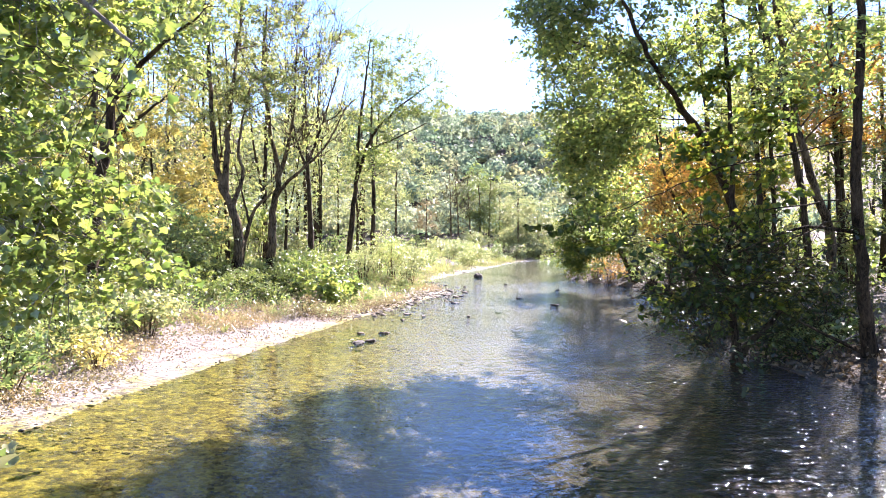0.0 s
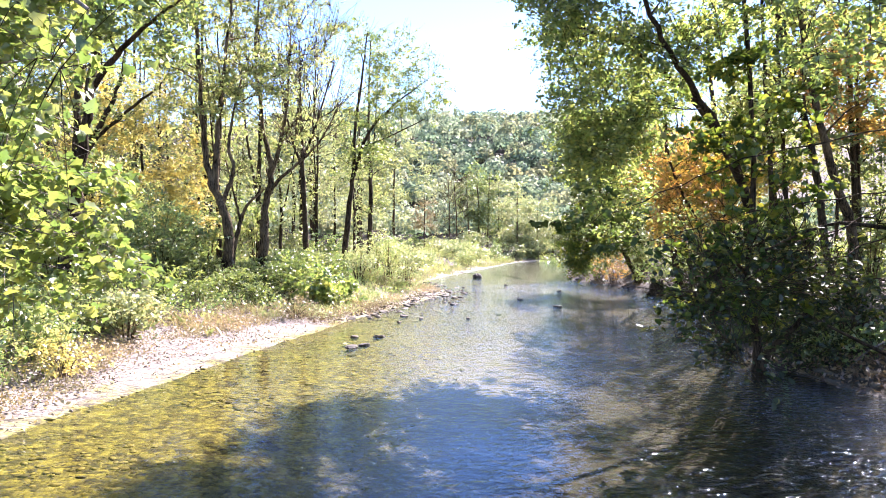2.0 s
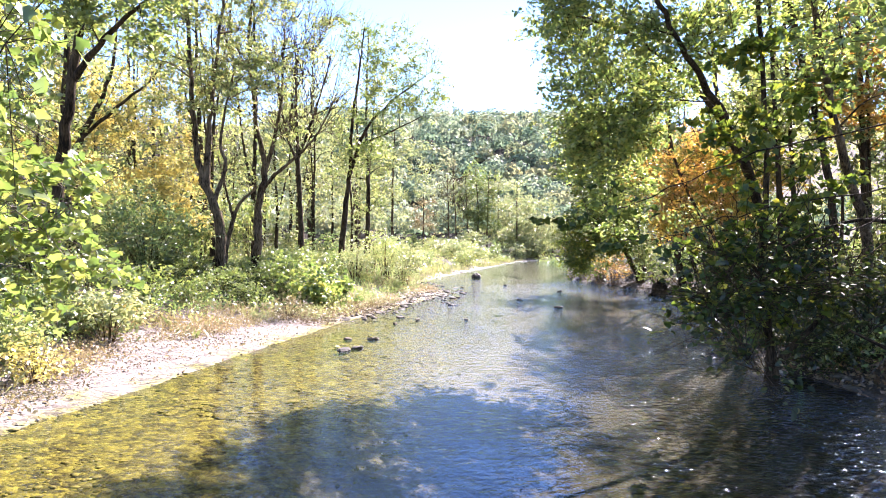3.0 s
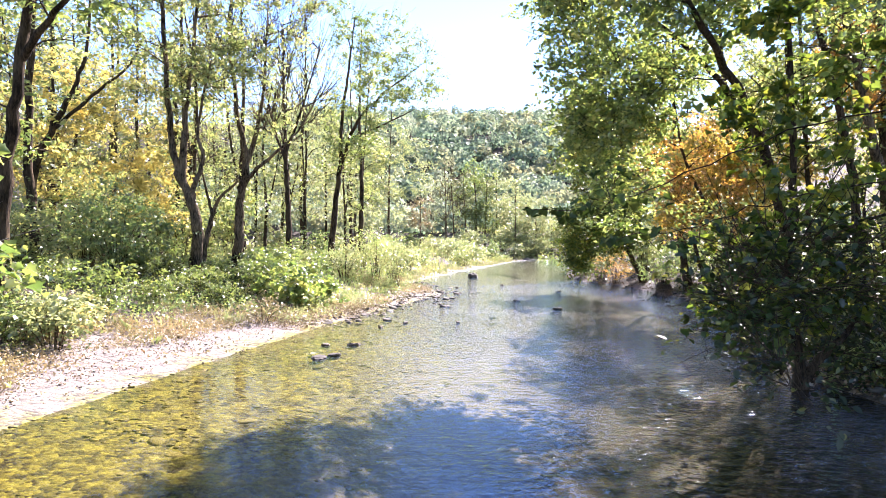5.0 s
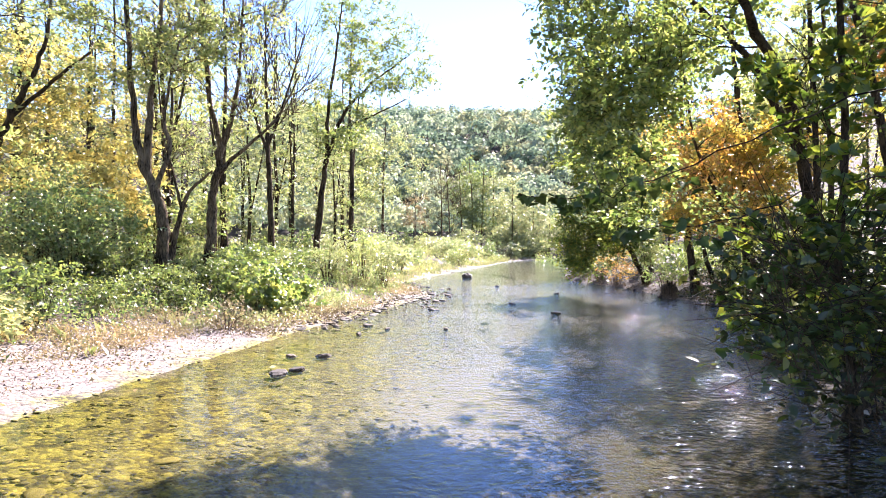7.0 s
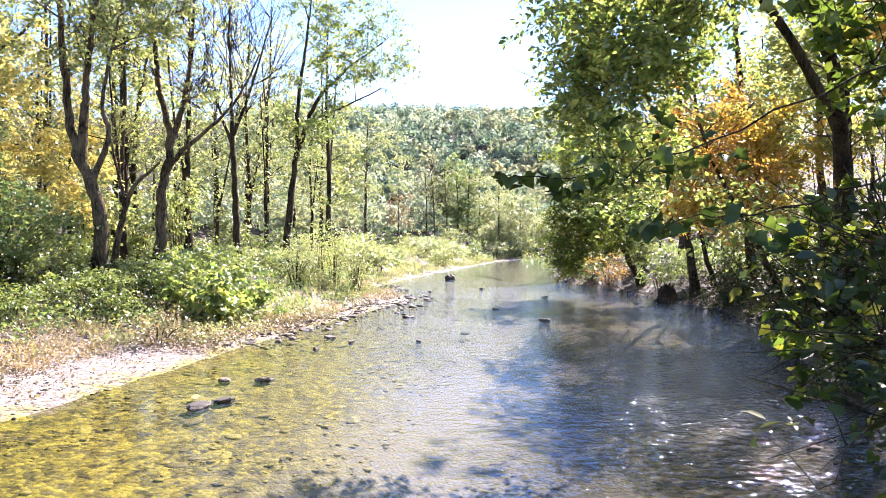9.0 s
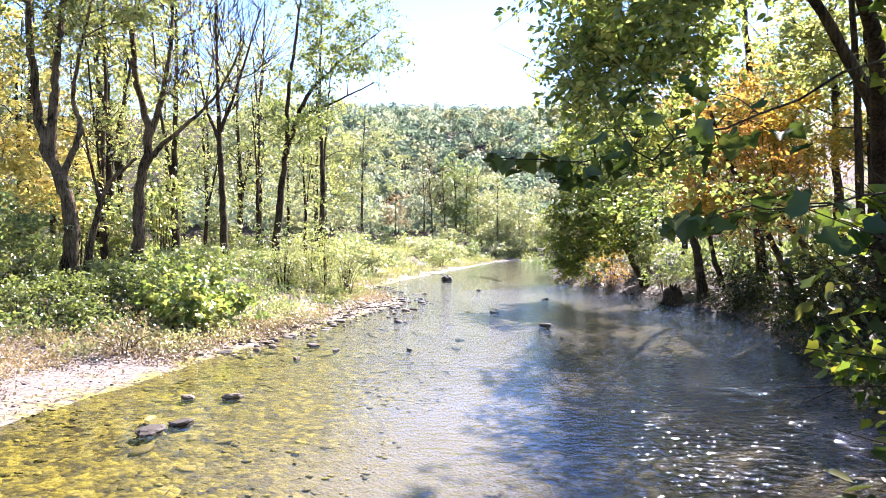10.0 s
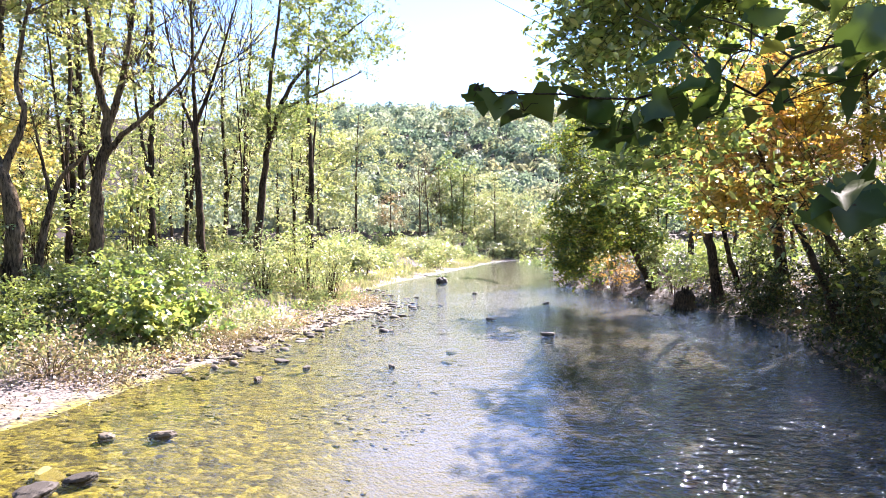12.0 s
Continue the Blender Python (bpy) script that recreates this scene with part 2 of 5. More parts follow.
    shallow.inputs["From Min"].default_value, shallow.inputs["From Max"].default_value = -3.0, 1.0
    shallow.inputs["To Min"].default_value, shallow.inputs["To Max"].default_value = 0.22, 1.0
    nt.links.new(xyz.outputs[0], shallow.inputs[0])
    calmed = nt.nodes.new("ShaderNodeMath")
    calmed.operation = "MULTIPLY"
    nt.links.new(eased.outputs[0], calmed.inputs[0])
    nt.links.new(shallow.outputs[0], calmed.inputs[1])
    reach = node(nt, "ShaderNodeMapRange")
    reach.inputs["From Min"].default_value, reach.inputs["From Max"].default_value = 54, 66
    reach.inputs["To Min"].default_value, reach.inputs["To Max"].default_value = 1.0, 0.22
    nt.links.new(xyz.outputs[1], reach.inputs[0])
    eased = nt.nodes.new("ShaderNodeMath")
    eased.operation = "MULTIPLY"
    nt.links.new(calmed.outputs[0], eased.inputs[0])
    nt.links.new(reach.outputs[0], eased.inputs[1])
    for b in (b0, b1, b2):
        nt.links.new(eased.outputs[0], b.inputs["Strength"])
    clear = nt.nodes.new("ShaderNodeBsdfTransparent")
    clear.inputs[0].default_value = (0.53, 0.51, 0.375, 1)
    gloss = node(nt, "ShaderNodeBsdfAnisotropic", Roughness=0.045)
    # Blue gloss colour paints extra sky blue into the reflections.
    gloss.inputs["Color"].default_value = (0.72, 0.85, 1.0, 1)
    nt.links.new(b2.outputs[0], gloss.inputs["Normal"])
    fres = node(nt, "ShaderNodeFresnel", IOR=1.36)
    nt.links.new(b2.outputs[0], fres.inputs["Normal"])
    mix = nt.nodes.new("ShaderNodeMixShader")
    nt.links.new(fres.outputs[0], mix.inputs[0])
    nt.links.new(clear.outputs[0], mix.inputs[1])
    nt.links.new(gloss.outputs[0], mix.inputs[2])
    nt.links.new(mix.outputs[0], out.inputs[0])
    return m


GREEN = leaf_material("green_leaves", [(0.085, 0.13, 0.04), (0.13, 0.18, 0.052), (0.17, 0.215, 0.06), (0.24, 0.255, 0.075)], 0.56)
DEEP = leaf_material("deep_green_leaves", [(0.04, 0.07, 0.012), (0.08, 0.125, 0.02), (0.13, 0.165, 0.025), (0.22, 0.21, 0.03)], 0.56, 0.03)
LIME = leaf_material("yellow_green_leaves", [(0.14, 0.19, 0.06), (0.20, 0.245, 0.085), (0.27, 0.29, 0.115), (0.38, 0.35, 0.14)], 0.62)
GOLD = leaf_material("golden_leaves", [(0.34, 0.315, 0.10), (0.46, 0.405, 0.14), (0.53, 0.44, 0.155), (0.52, 0.41, 0.135)])
AMBER = leaf_material("amber_leaves", [(0.30, 0.27, 0.06), (0.46, 0.37, 0.08), (0.55, 0.39, 0.07), (0.54, 0.33, 0.06)], 0.62)
RUST = leaf_material("orange_leaves", [(0.34, 0.25, 0.05), (0.44, 0.27, 0.055), (0.50, 0.26, 0.06), (0.42, 0.20, 0.05)], 0.6)
HERB = leaf_material("herb_leaves", [(0.08, 0.14, 0.045), (0.13, 0.20, 0.065), (0.18, 0.24, 0.09), (0.27, 0.28, 0.11)])
SILVER = leaf_material("pale_willow_leaves", [(0.14, 0.19, 0.09), (0.22, 0.26, 0.125), (0.30, 0.32, 0.16), (0.37, 0.36, 0.17)])
DRY = leaf_material("dry_leaves", [(0.17, 0.125, 0.065), (0.28, 0.215, 0.115), (0.38, 0.315, 0.185), (0.27, 0.17, 0.09)], 0.25)
# Brown leaves darkened, also to stand in for shade on the right bank.
LITTER = leaf_material("dark_brown_leaves", [(0.08, 0.05, 0.028), (0.14, 0.092, 0.05), (0.22, 0.155, 0.085), (0.12, 0.066, 0.036)], 0.15)
STRAW = leaf_material("straw_grass", [(0.15, 0.17, 0.07), (0.24, 0.235, 0.12), (0.33, 0.30, 0.18), (0.16, 0.20, 0.07)], 0.4)
# Distance haze is mixed into these three pale, bluish leaf colours.
HILL_A = leaf_material("hazy_hillside_green", [(0.10, 0.155, 0.125), (0.15, 0.205, 0.165), (0.20, 0.255, 0.205)], 0.5, 0.012, True)
HILL_B = leaf_material("hazy_hillside_pale_green", [(0.21, 0.255, 0.20), (0.265, 0.31, 0.25), (0.32, 0.35, 0.28)], 0.5, 0.012, True)
HILL_C = leaf_material("hazy_hillside_ochre", [(0.19, 0.22, 0.15), (0.24, 0.25, 0.17), (0.28, 0.27, 0.19)], 0.5, 0.012, True)
SUNNY = leaf_material("sunlit_sycamore_leaves", [(0.09, 0.15, 0.04), (0.15, 0.21, 0.055), (0.21, 0.26, 0.07), (0.33, 0.33, 0.09)], 0.55)
RIVER_LEAF = leaf_material("fresh_green_leaves", [(0.09, 0.14, 0.035), (0.16, 0.225, 0.06), (0.25, 0.30, 0.085), (0.38, 0.375, 0.115)], 0.66)
# Sycamore leaf darkened for boughs in shade; SUNNY is the lit one.
SHADE = leaf_material("shaded_sycamore_leaves", [(0.025, 0.045, 0.012), (0.04, 0.07, 0.015), (0.055, 0.085, 0.02), (0.075, 0.09, 0.02)], 0.26, 0.02)
# Shade is put into this leaf colour, for dim bank and undergrowth.
DUSK = leaf_material("shaded_leaves", [(0.014, 0.022, 0.006), (0.022, 0.035, 0.008), (0.032, 0.048, 0.011), (0.14, 0.14, 0.035)], 0.4, 0.035)
BARK = bark_material("grey_brown_bark", (0.016, 0.010, 0.005), (0.20, 0.145, 0.085))
PALE_BARK = bark_material("pale_bark", (0.09, 0.075, 0.06), (0.40, 0.35, 0.29), 3.0)
DARK_BARK = bark_material("dark_bark", (0.012, 0.008, 0.0045), (0.10, 0.070, 0.040))
STONE = stone_material("river_stone", (0.05, 0.042, 0.034), (0.24, 0.205, 0.17))
WET = stone_material("wet_stone", (0.03, 0.025, 0.02), (0.10, 0.085, 0.06))
BEDSTONE = stone_material("algae_stone", (0.055, 0.045, 0.012), (0.30, 0.255, 0.058))
SLAB = stone_material("brown_stone", (0.03, 0.023, 0.016), (0.15, 0.118, 0.08))
GROUND = ground_material()
WATER = water_material()


# ---- mesh tools ----
class Geo:
    """Gathers vertices and faces, and makes one mesh of them."""

    def __init__(self):
        self.v, self.f, self.n = [], [], 0

    def add(self, v, f):
        self.v.append(v)
        self.f.append(f + self.n)
        self.n += len(v)

    def mesh(self, name, mat, smooth=False):
        me = bpy.data.meshes.new(name)
        if self.n:
            v = np.concatenate(self.v)
            sizes = np.concatenate([np.full(len(f), f.shape[1]) for f in self.f])
            loops = np.concatenate([f.ravel() for f in self.f])
            me.vertices.add(len(v))
            me.vertices.foreach_set("co", v.astype(np.float32).ravel())
            me.loops.add(len(loops))
            me.loops.foreach_set("vertex_index", loops.astype(np.int32))
            me.polygons.add(len(sizes))
            me.polygons.foreach_set("loop_start", (np.cumsum(sizes) - sizes).astype(np.int32))
            me.polygons.foreach_set("loop_total", sizes.astype(np.int32))
            if smooth:
                me.polygons.foreach_set("use_smooth", np.ones(len(sizes), dtype=bool))
            me.update(calc_edges=True)
        me.materials.append(mat)
        return me


def thing(name, at, label, category, group="", kind=""):
    ob = new(name)
    ob.empty_display_size = 0.2
    ob.location = at
    return tagged(ob, label, category, group, kind)


def part(name, me, parent, label="", kind=""):
    ob = new(name, me)
    ob.parent = parent
    return tagged(ob, label, kind=kind)


def unit(a):
    return a / np.maximum(np.linalg.norm(a, axis=-1, keepdims=True), 1e-9)


def glide(pts, n):
    """n points on a soft curve through pts."""
    p = np.array(pts, float)
    p = np.vstack([2 * p[0] - p[1], p, 2 * p[-1] - p[-2]])
    u = np.linspace(0, len(pts) - 1.0001, n)
    i = u.astype(int)
    s = (u - i)[:, None]
    a, b, c, d = p[i], p[i + 1], p[i + 2], p[i + 3]
    return 0.5 * (2 * b + (c - a) * s + (2 * a - 5 * b + 4 * c - d) * s ** 2 + (3 * b - a - 3 * c + d) * s ** 3)


def tube(geo, p, r, sides):
    p, r = np.asarray(p, float), np.asarray(r, float)
    t = unit(np.gradient(p, axis=0))
    ref = np.array([0, 0, 1.0]) if abs(t[:, 2].mean()) < 0.8 else np.array([1.0, 0, 0])
    u = unit(np.cross(t, ref))
    w = np.cross(t, u)
    a = np.linspace(0, 2 * np.pi, sides, endpoint=False)
    v = p[:, None] + r[:, None, None] * (np.cos(a)[None, :, None] * u[:, None] + np.sin(a)[None, :, None] * w[:, None])
    i, j = np.meshgrid(np.arange(len(p) - 1), np.arange(sides), indexing="ij")
    k = (j + 1) % sides
    f = np.stack([i * sides + j, i * sides + k, (i + 1) * sides + k, (i + 1) * sides + j], -1).reshape(-1, 4)
    geo.add(v.reshape(-1, 3), f)


LOBES = np.array([(0, -0.04), (0.32, -0.14), (0.52, 0.06), (0.48, 0.20), (0.68, 0.42), (0.40, 0.54), (0.28, 0.72), (0, 0.98),
                  (-0.28, 0.72), (-0.40, 0.54), (-0.68, 0.42), (-0.48, 0.20), (-0.52, 0.06), (-0.32, -0.14)])


def leaves(geo, at, size, rng, up=0.7, droop=0.25, lobed=False, narrow=0.62, oval=False, nor=None, way=None):
    """A leaf at every point: a bent blade, an oval, or a lobed one; nor and way are its face and its direction."""
    n = len(at)
    if not n:
        return
    nor = unit(rng.normal(size=(n, 3)) + np.array([0, 0, up])) if nor is None else nor
    d = rng.normal(size=(n, 3)) if way is None else way + 0
    d[:, 2] -= droop
    d = unit(d - (d * nor).sum(1, keepdims=True) * nor)
    side = np.cross(nor, d)
    s = size * rng.uniform(0.6, 1.35, (n, 1))
    if oval:
        w = s * narrow * 0.5
        v = np.stack([at - d * s * 0.5, at - d * s * 0.22 + side * w * 0.85 + nor * s * 0.08, at + d * s * 0.16 + side * w * 0.8 + nor * s * 0.08,
                      at + d * s * 0.55 - nor * s * 0.06, at + d * s * 0.16 - side * w * 0.8 + nor * s * 0.08, at - d * s * 0.22 - side * w * 0.85 + nor * s * 0.08], 1)
        k = np.arange(n)[:, None] * 6
        geo.add(v.reshape(-1, 3), np.concatenate([k + np.array([0, 1, 2, 3]), k + np.array([0, 3, 4, 5])]))
        return
    if not lobed:
        w = s * narrow * 0.5
        v = np.stack([at - d * s * 0.5, at + side * w + nor * s * 0.12 + d * s * 0.05, at + d * s * 0.55 - nor * s * 0.05,
                      at - side * w + nor * s * 0.12 + d * s * 0.05], 1)
        geo.add(v.reshape(-1, 3), np.arange(4 * n).reshape(n, 4))
        return
    m = len(LOBES)
    x, y = LOBES[:, 0], LOBES[:, 1] - 0.3
    fold = 0.45 * np.abs(x) - 0.40 * y * np.abs(y)
    v = at[:, None] + s[:, None] * (side[:, None] * x[None, :, None] + d[:, None] * y[None, :, None] + nor[:, None] * fold[None, :, None])
    heart = at[:, None] + s[:, None] * 0.02 * nor[:, None]
    v = np.concatenate([heart, v], 1)
    k = np.arange(m)
    tri = np.stack([np.zeros(m, int), 1 + k, 1 + (k + 1) % m], -1)
    f = (np.arange(n)[:, None, None] * (m + 1) + tri[None]).reshape(-1, 3)
    geo.add(v.reshape(-1, 3), f)


def sprays(crown, fine, c, out, n, reach, size, rng, flat=0.6, lobed=False, oval=False, sag=0.3, thick=0.004, each=9, narrow=0.62):
    """Leafy twigs round c: flat sprays that point outward and sag, with leaves to both sides."""
    m = max(1, int(round(n / each)))
    squash = np.array([1, 1, flat])
    o = c + rng.normal(size=(m, 3)) * reach * 0.5 * squash
    d = unit((np.asarray(out) * 0.6 + rng.normal(size=(m, 3)) * 0.75) * squash)
    ln = reach * rng.uniform(0.7, 1.6, (m, 1))
    face = unit(np.array([0, 0, 1.0]) + rng.normal(size=(m, 3)) * 0.42)
    side = unit(np.cross(face, d))
    if fine is not None:
        e = o + d * ln - np.array([0, 0, 1.0]) * sag * ln
        q = np.cross(side, d)
        ring = np.stack([side, -0.5 * side + 0.87 * q, -0.5 * side - 0.87 * q], 1) * thick
        v = np.concatenate([o[:, None] + ring, e[:, None] + ring * 0.5], 1)
        k = np.arange(m)[:, None] * 6
        fine.add(v.reshape(-1, 3), np.concatenate([k + np.array([0, 1, 4, 3]), k + np.array([1, 2, 5, 4]), k + np.array([2, 0, 3, 5])]))
    j = rng.randint(0, m, n)
    u = rng.uniform(0.05, 1.05, (n, 1))
    hand = np.where(rng.uniform(size=(n, 1)) < 0.5, -1.0, 1.0)
    p = o[j] + d[j] * ln[j] * u + side[j] * hand * size * 0.5 + rng.normal(size=(n, 3)) * size * 0.3
    p[:, 2] -= (sag * ln[j] * u * u)[:, 0]
    nor = unit(face[j] + rng.normal(size=(n, 3)) * 0.5)
    leaves(crown, p, size, rng, droop=0.3, lobed=lobed, oval=oval, narrow=narrow, nor=nor, way=d[j] * 0.6 + side[j] * hand + rng.normal(size=(n, 3)) * 0.4)
    return p


def in_blob(rng, c, r, n):
    d = unit(rng.normal(size=(n, 3)))
    return np.array(c) + d * np.array(r) * rng.uniform(0.15, 1, (n, 1)) ** 0.45


def tree(name, label, trunks, blobs, leaf_mat, bark, leaf=0.17, per=100, spread=0.5, seed=1, twigs=3, group="", lobed=False,
         flat=0.5, category="tree", limb_sides=4, stout=1.0, oval=False, fan=0.6, rise=0.45, joints=6):
    """A tree: trunks are (points, radius at foot, radius at top); blobs are (x, y, z, rx, ry, rz, clumps[, leaves per clump])."""
    rng = np.random.RandomState(seed)
    base = np.array(trunks[0][0][0], float)
    root = thing(name, base, label, category, group)
    wood, fine, crown = Geo(), Geo(), Geo()
    spots, thick = [], []
    for pts, r0, r1 in trunks:
        n = 8 + 4 * len(pts)
        p = glide(pts, n) - base
        p[1:-1] += rng.normal(size=(n - 2, 3)) * r0 * 0.12
        u = np.linspace(0, 1, n)
        r = r0 + (r1 - r0) * u ** 0.8
        if p[0, 2] < 0.2:
            r = r * (1 + 0.6 * np.exp(-(p[:, 2] - p[0, 2]) / 0.35))
            p[0, 2] -= 0.25
        tube(wood, p, r * rng.uniform(0.94, 1.06, n), 9)
        spots.append(p)
        thick.append(r)
    spots, thick = np.concatenate(spots), np.concatenate(thick)
    tips = []
    for b in blobs:
        count = b[7] if len(b) > 7 else per
        tips += [(c, count) for c in in_blob(rng, np.array(b[:3]) - base, b[3:6], b[6])]
    near = [np.linalg.norm(spots - c, axis=1).min() for c, _ in tips]
    for q in np.argsort(near):
        c, count = tips[q]
        gap = c - spots
        flatway = np.linalg.norm(gap[:, :2], axis=1)
        cost = np.linalg.norm(gap, axis=1) + 1.6 * np.maximum(0, 0.3 * flatway - gap[:, 2]) + rng.uniform(0, 0.5, len(spots))
        k = int(np.argmin(cost))
        far = np.linalg.norm(gap[k])
        mid = spots[k] + gap[k] * 0.5 + rng.normal(size=3) * far * 0.09 + np.array([0, 0, 0.10 * far])
        limb = glide([spots[k], mid, c], joints)
        r0 = min(0.7 * thick[k], (0.018 * far + 0.010) * stout)
        rr = np.linspace(r0, min(r0, 0.008), joints)
        tube(wood, limb, rr, limb_sides)
        spots, thick = np.vstack([spots, limb[2:]]), np.concatenate([thick, rr[2:]])
        for _ in range(twigs):
            st = limb[rng.randint(2, joints)]
            e = st + (0.8 * gap[k] / far + rng.normal(size=3) * fan + np.array([0, 0, rise])) * spread * 1.5
            tube(fine, np.array([st, e]), [0.010 * stout, 0.004 * stout], 3)
        n = int(count * rng.uniform(0.4, 1.6))
        sprays(crown, fine if leaf < 0.16 and n > 20 else None, c, gap[k] / max(far, 0.1), n, spread, leaf, rng, flat + 0.1, lobed, oval)
    part("trunk", wood.mesh("trunk", bark, True), root)
    if fine.n:
        part("fine_branching", fine.mesh("fine_branching", bark), root, kind="stuff")
    if crown.n:
        part("crown", crown.mesh("crown", leaf_mat), root, kind="stuff")
    return root


def shrub(name, label, at, wide, high, leaf_mat, n=1500, leaf=0.1, seed=1, stems=14, clump=0.23, group="", lobed=False, category="shrub"):
    rng = np.random.RandomState(seed)
    root = thing(name, at, label, category, group)
    wood, crown = Geo(), Geo()
    per = max(1, n // (stems * 5))
    for _ in range(stems):
        a, lean = rng.uniform(0, 2 * np.pi), rng.uniform(0.1, 1) ** 0.7
        tip = np.array([math.cos(a) * wide * lean, math.sin(a) * wide * lean, high * (1.05 - 0.55 * lean ** 2) * rng.uniform(0.75, 1.1)])
        foot = np.array([tip[0] * 0.18, tip[1] * 0.18, -0.1])
        stem = glide([foot, tip * np.array([0.45, 0.45, 0.62]), tip], 6)
        tube(wood, stem, np.linspace(0.012 + 0.004 * high, 0.004, 6), 3)
        for s in (2, 3, 4, 5, 5):
            c = stem[s] + rng.normal(size=3) * clump * 0.6
            c[2] = max(c[2], 0.12)
            sprays(crown, None, c, unit(stem[s] - stem[s - 1] + np.array([0, 0, 0.1])), rng.poisson(per), clump * 1.1, leaf, rng, 0.75, lobed, each=7)
    part("stem", wood.mesh("stem", BARK), root, kind="stuff")
    part("foliage", crown.mesh("foliage", leaf_mat), root, kind="stuff")
    return root


# ---- the lie of the land ----
LEFT_Y = [-400, -60, 0, 16.5, 19.4, 21.6, 24.4, 27.6, 31.3, 34, 37.8, 41, 45, 48.7, 53, 57, 65, 83, 96, 110, 122, 132, 140, 150, 156]
LEFT_X = [-30, -12, -8, -7.1, -6.7, -6.1, -5.6, -4.9, -4.0, -3.4, -2.4, -1.4, -0.2, 0.6, -0.8, -1.7, 0.0, 4.8, 8.2, 12, 18, 27, 40, 80, 140]
RIGHT_Y = [-400, -60, 0, 15, 20, 22, 24, 27, 32, 38, 42, 47, 55, 60, 66, 85, 100, 110, 118, 126, 134, 140]
RIGHT_X = [0, 8, 10, 9.2, 8.9, 8.5, 8.3, 8.9, 10.8, 12.8, 13.6, 13.0, 12.6, 10.8, 11.2, 15, 21, 27, 36, 55, 95, 160]


def lump(x, y, s, seed=0.0):
    return noise.noise((x * s + seed, y * s - seed, seed * 0.37))


STONES = [(-1.57, 34.9, 0.2, True), (-2.34, 27.15, 0.2, False), (-2.66, 26.75, 0.3, False), (-2.84, 27.35, 0.22, None), (-2.88, 28.9, 0.16, False),
          (-2.07, 28.95, 0.2, False), (-0.84, 34.05, 0.13, True), (-1.65, 32.9, 0.14, False), (1.09, 34.15, 0.1, True), (4.3, 43.0, 0.2, True), (5.65, 39.1, 0.3, True),
          (4.71, 55.2, 0.22, True), (-2.62, 36.6, 0.3, True), (-3.0, 35.4, 0.28, False), (7.5, 49.2, 0.2, True), (-3.6, 33.6, 0.22, True), (-8.6, 36.6, 0.3, True)]
SHOAL_X, SHOAL_Y = np.array([q[0] for q in STONES]), np.array([q[1] for q in STONES])


def land(x, y):
    """Height of the ground at x, y; the water stands at 0."""
    if y > 158:
        l, r = 1e4, 1e4 + 1
    else:
        l, r = np.interp(y, LEFT_Y, LEFT_X), np.interp(y, RIGHT_Y, RIGHT_X)
    rough = 0.10 * lump(x, y, 0.6) + 0.04 * lump(x, y, 1.9, 3)
    if l < x < r:
        a, b = x - l, r - x
        left = np.interp(a, [0, 2.5, 4.6, 6.6, 9], [0.02, 0.20, 0.36, 0.95, 1.15])
        left *= np.interp(y, [33, 39, 57, 64], [1, 0.3, 0.3, 1])
        deep = min(left, 0.02 + 0.42 * b) - 0.5 * rough * min(1, a, b)
        near = ((SHOAL_X - x) ** 2 + (SHOAL_Y - y) ** 2).min()
        if near < 4 and deep > 0.08:
            k = math.exp(-near / 0.6)
            deep = deep * (1 - k) + 0.08 * k
        return -deep
    d = (l - x) if x <= l else (x - r)
    if x <= l:
        z = np.interp(d, [0, 1.2, 3.4, 6.5, 9, 14, 60], [0, 0.12, 0.30, 0.9, 1.35, 1.5, 1.9])
    else:
        z = np.interp(d, [0, 0.5, 1.2, 3, 8, 60], [0, 0.20, 0.42, 0.9, 1.4, 2.2])
    z += rough * min(1, d * 0.5)
    if y > 150:
        rise = np.clip((y - 165) / 190, 0, 1)
        z += 62 * rise * rise * (3 - 2 * rise) * (1 + 0.10 * lump(x, y, 0.006, 5)) - 6 * rise * max(0, lump(x, y, 0.014, 8))
    side = np.clip((abs(x - 10) - 130) / 260, 0, 1)
    return float(z + 45 * side * side)


def graded(lo, hi, step, out_lo, out_hi, grow=1.22):
    mid = list(np.arange(lo, hi, step))
    s, a = step, lo
    left = []
    while a > out_lo:
        s *= grow
        a -= s
        left.append(a)
    s, b = step, mid[-1]
    right = []
    while b < out_hi:
        s *= grow
        b += s
        right.append(b)
    return np.array(left[::-1] + mid + right)


def build_ground():
    xs = graded(-20, 24, 0.42, -2500, 2500)
    ys = np.concatenate([graded(8, 72, 0.48, -1500, 75, 1.25)[:-1], np.arange(74, 170, 2.0), np.arange(170, 420, 7.0), np.geomspace(425, 3500, 12)])
    v = np.array([(x, y, land(x, y)) for y in ys for x in xs])
    nx, ny = len(xs), len(ys)
    i, j = np.meshgrid(np.arange(ny - 1), np.arange(nx - 1), indexing="ij")
    f = np.stack([i * nx + j, i * nx + j + 1, (i + 1) * nx + j + 1, (i + 1) * nx + j], -1).reshape(-1, 4)
    g = Geo()
    g.add(v, f)
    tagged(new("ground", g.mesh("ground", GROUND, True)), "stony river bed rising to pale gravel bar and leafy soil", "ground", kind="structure")


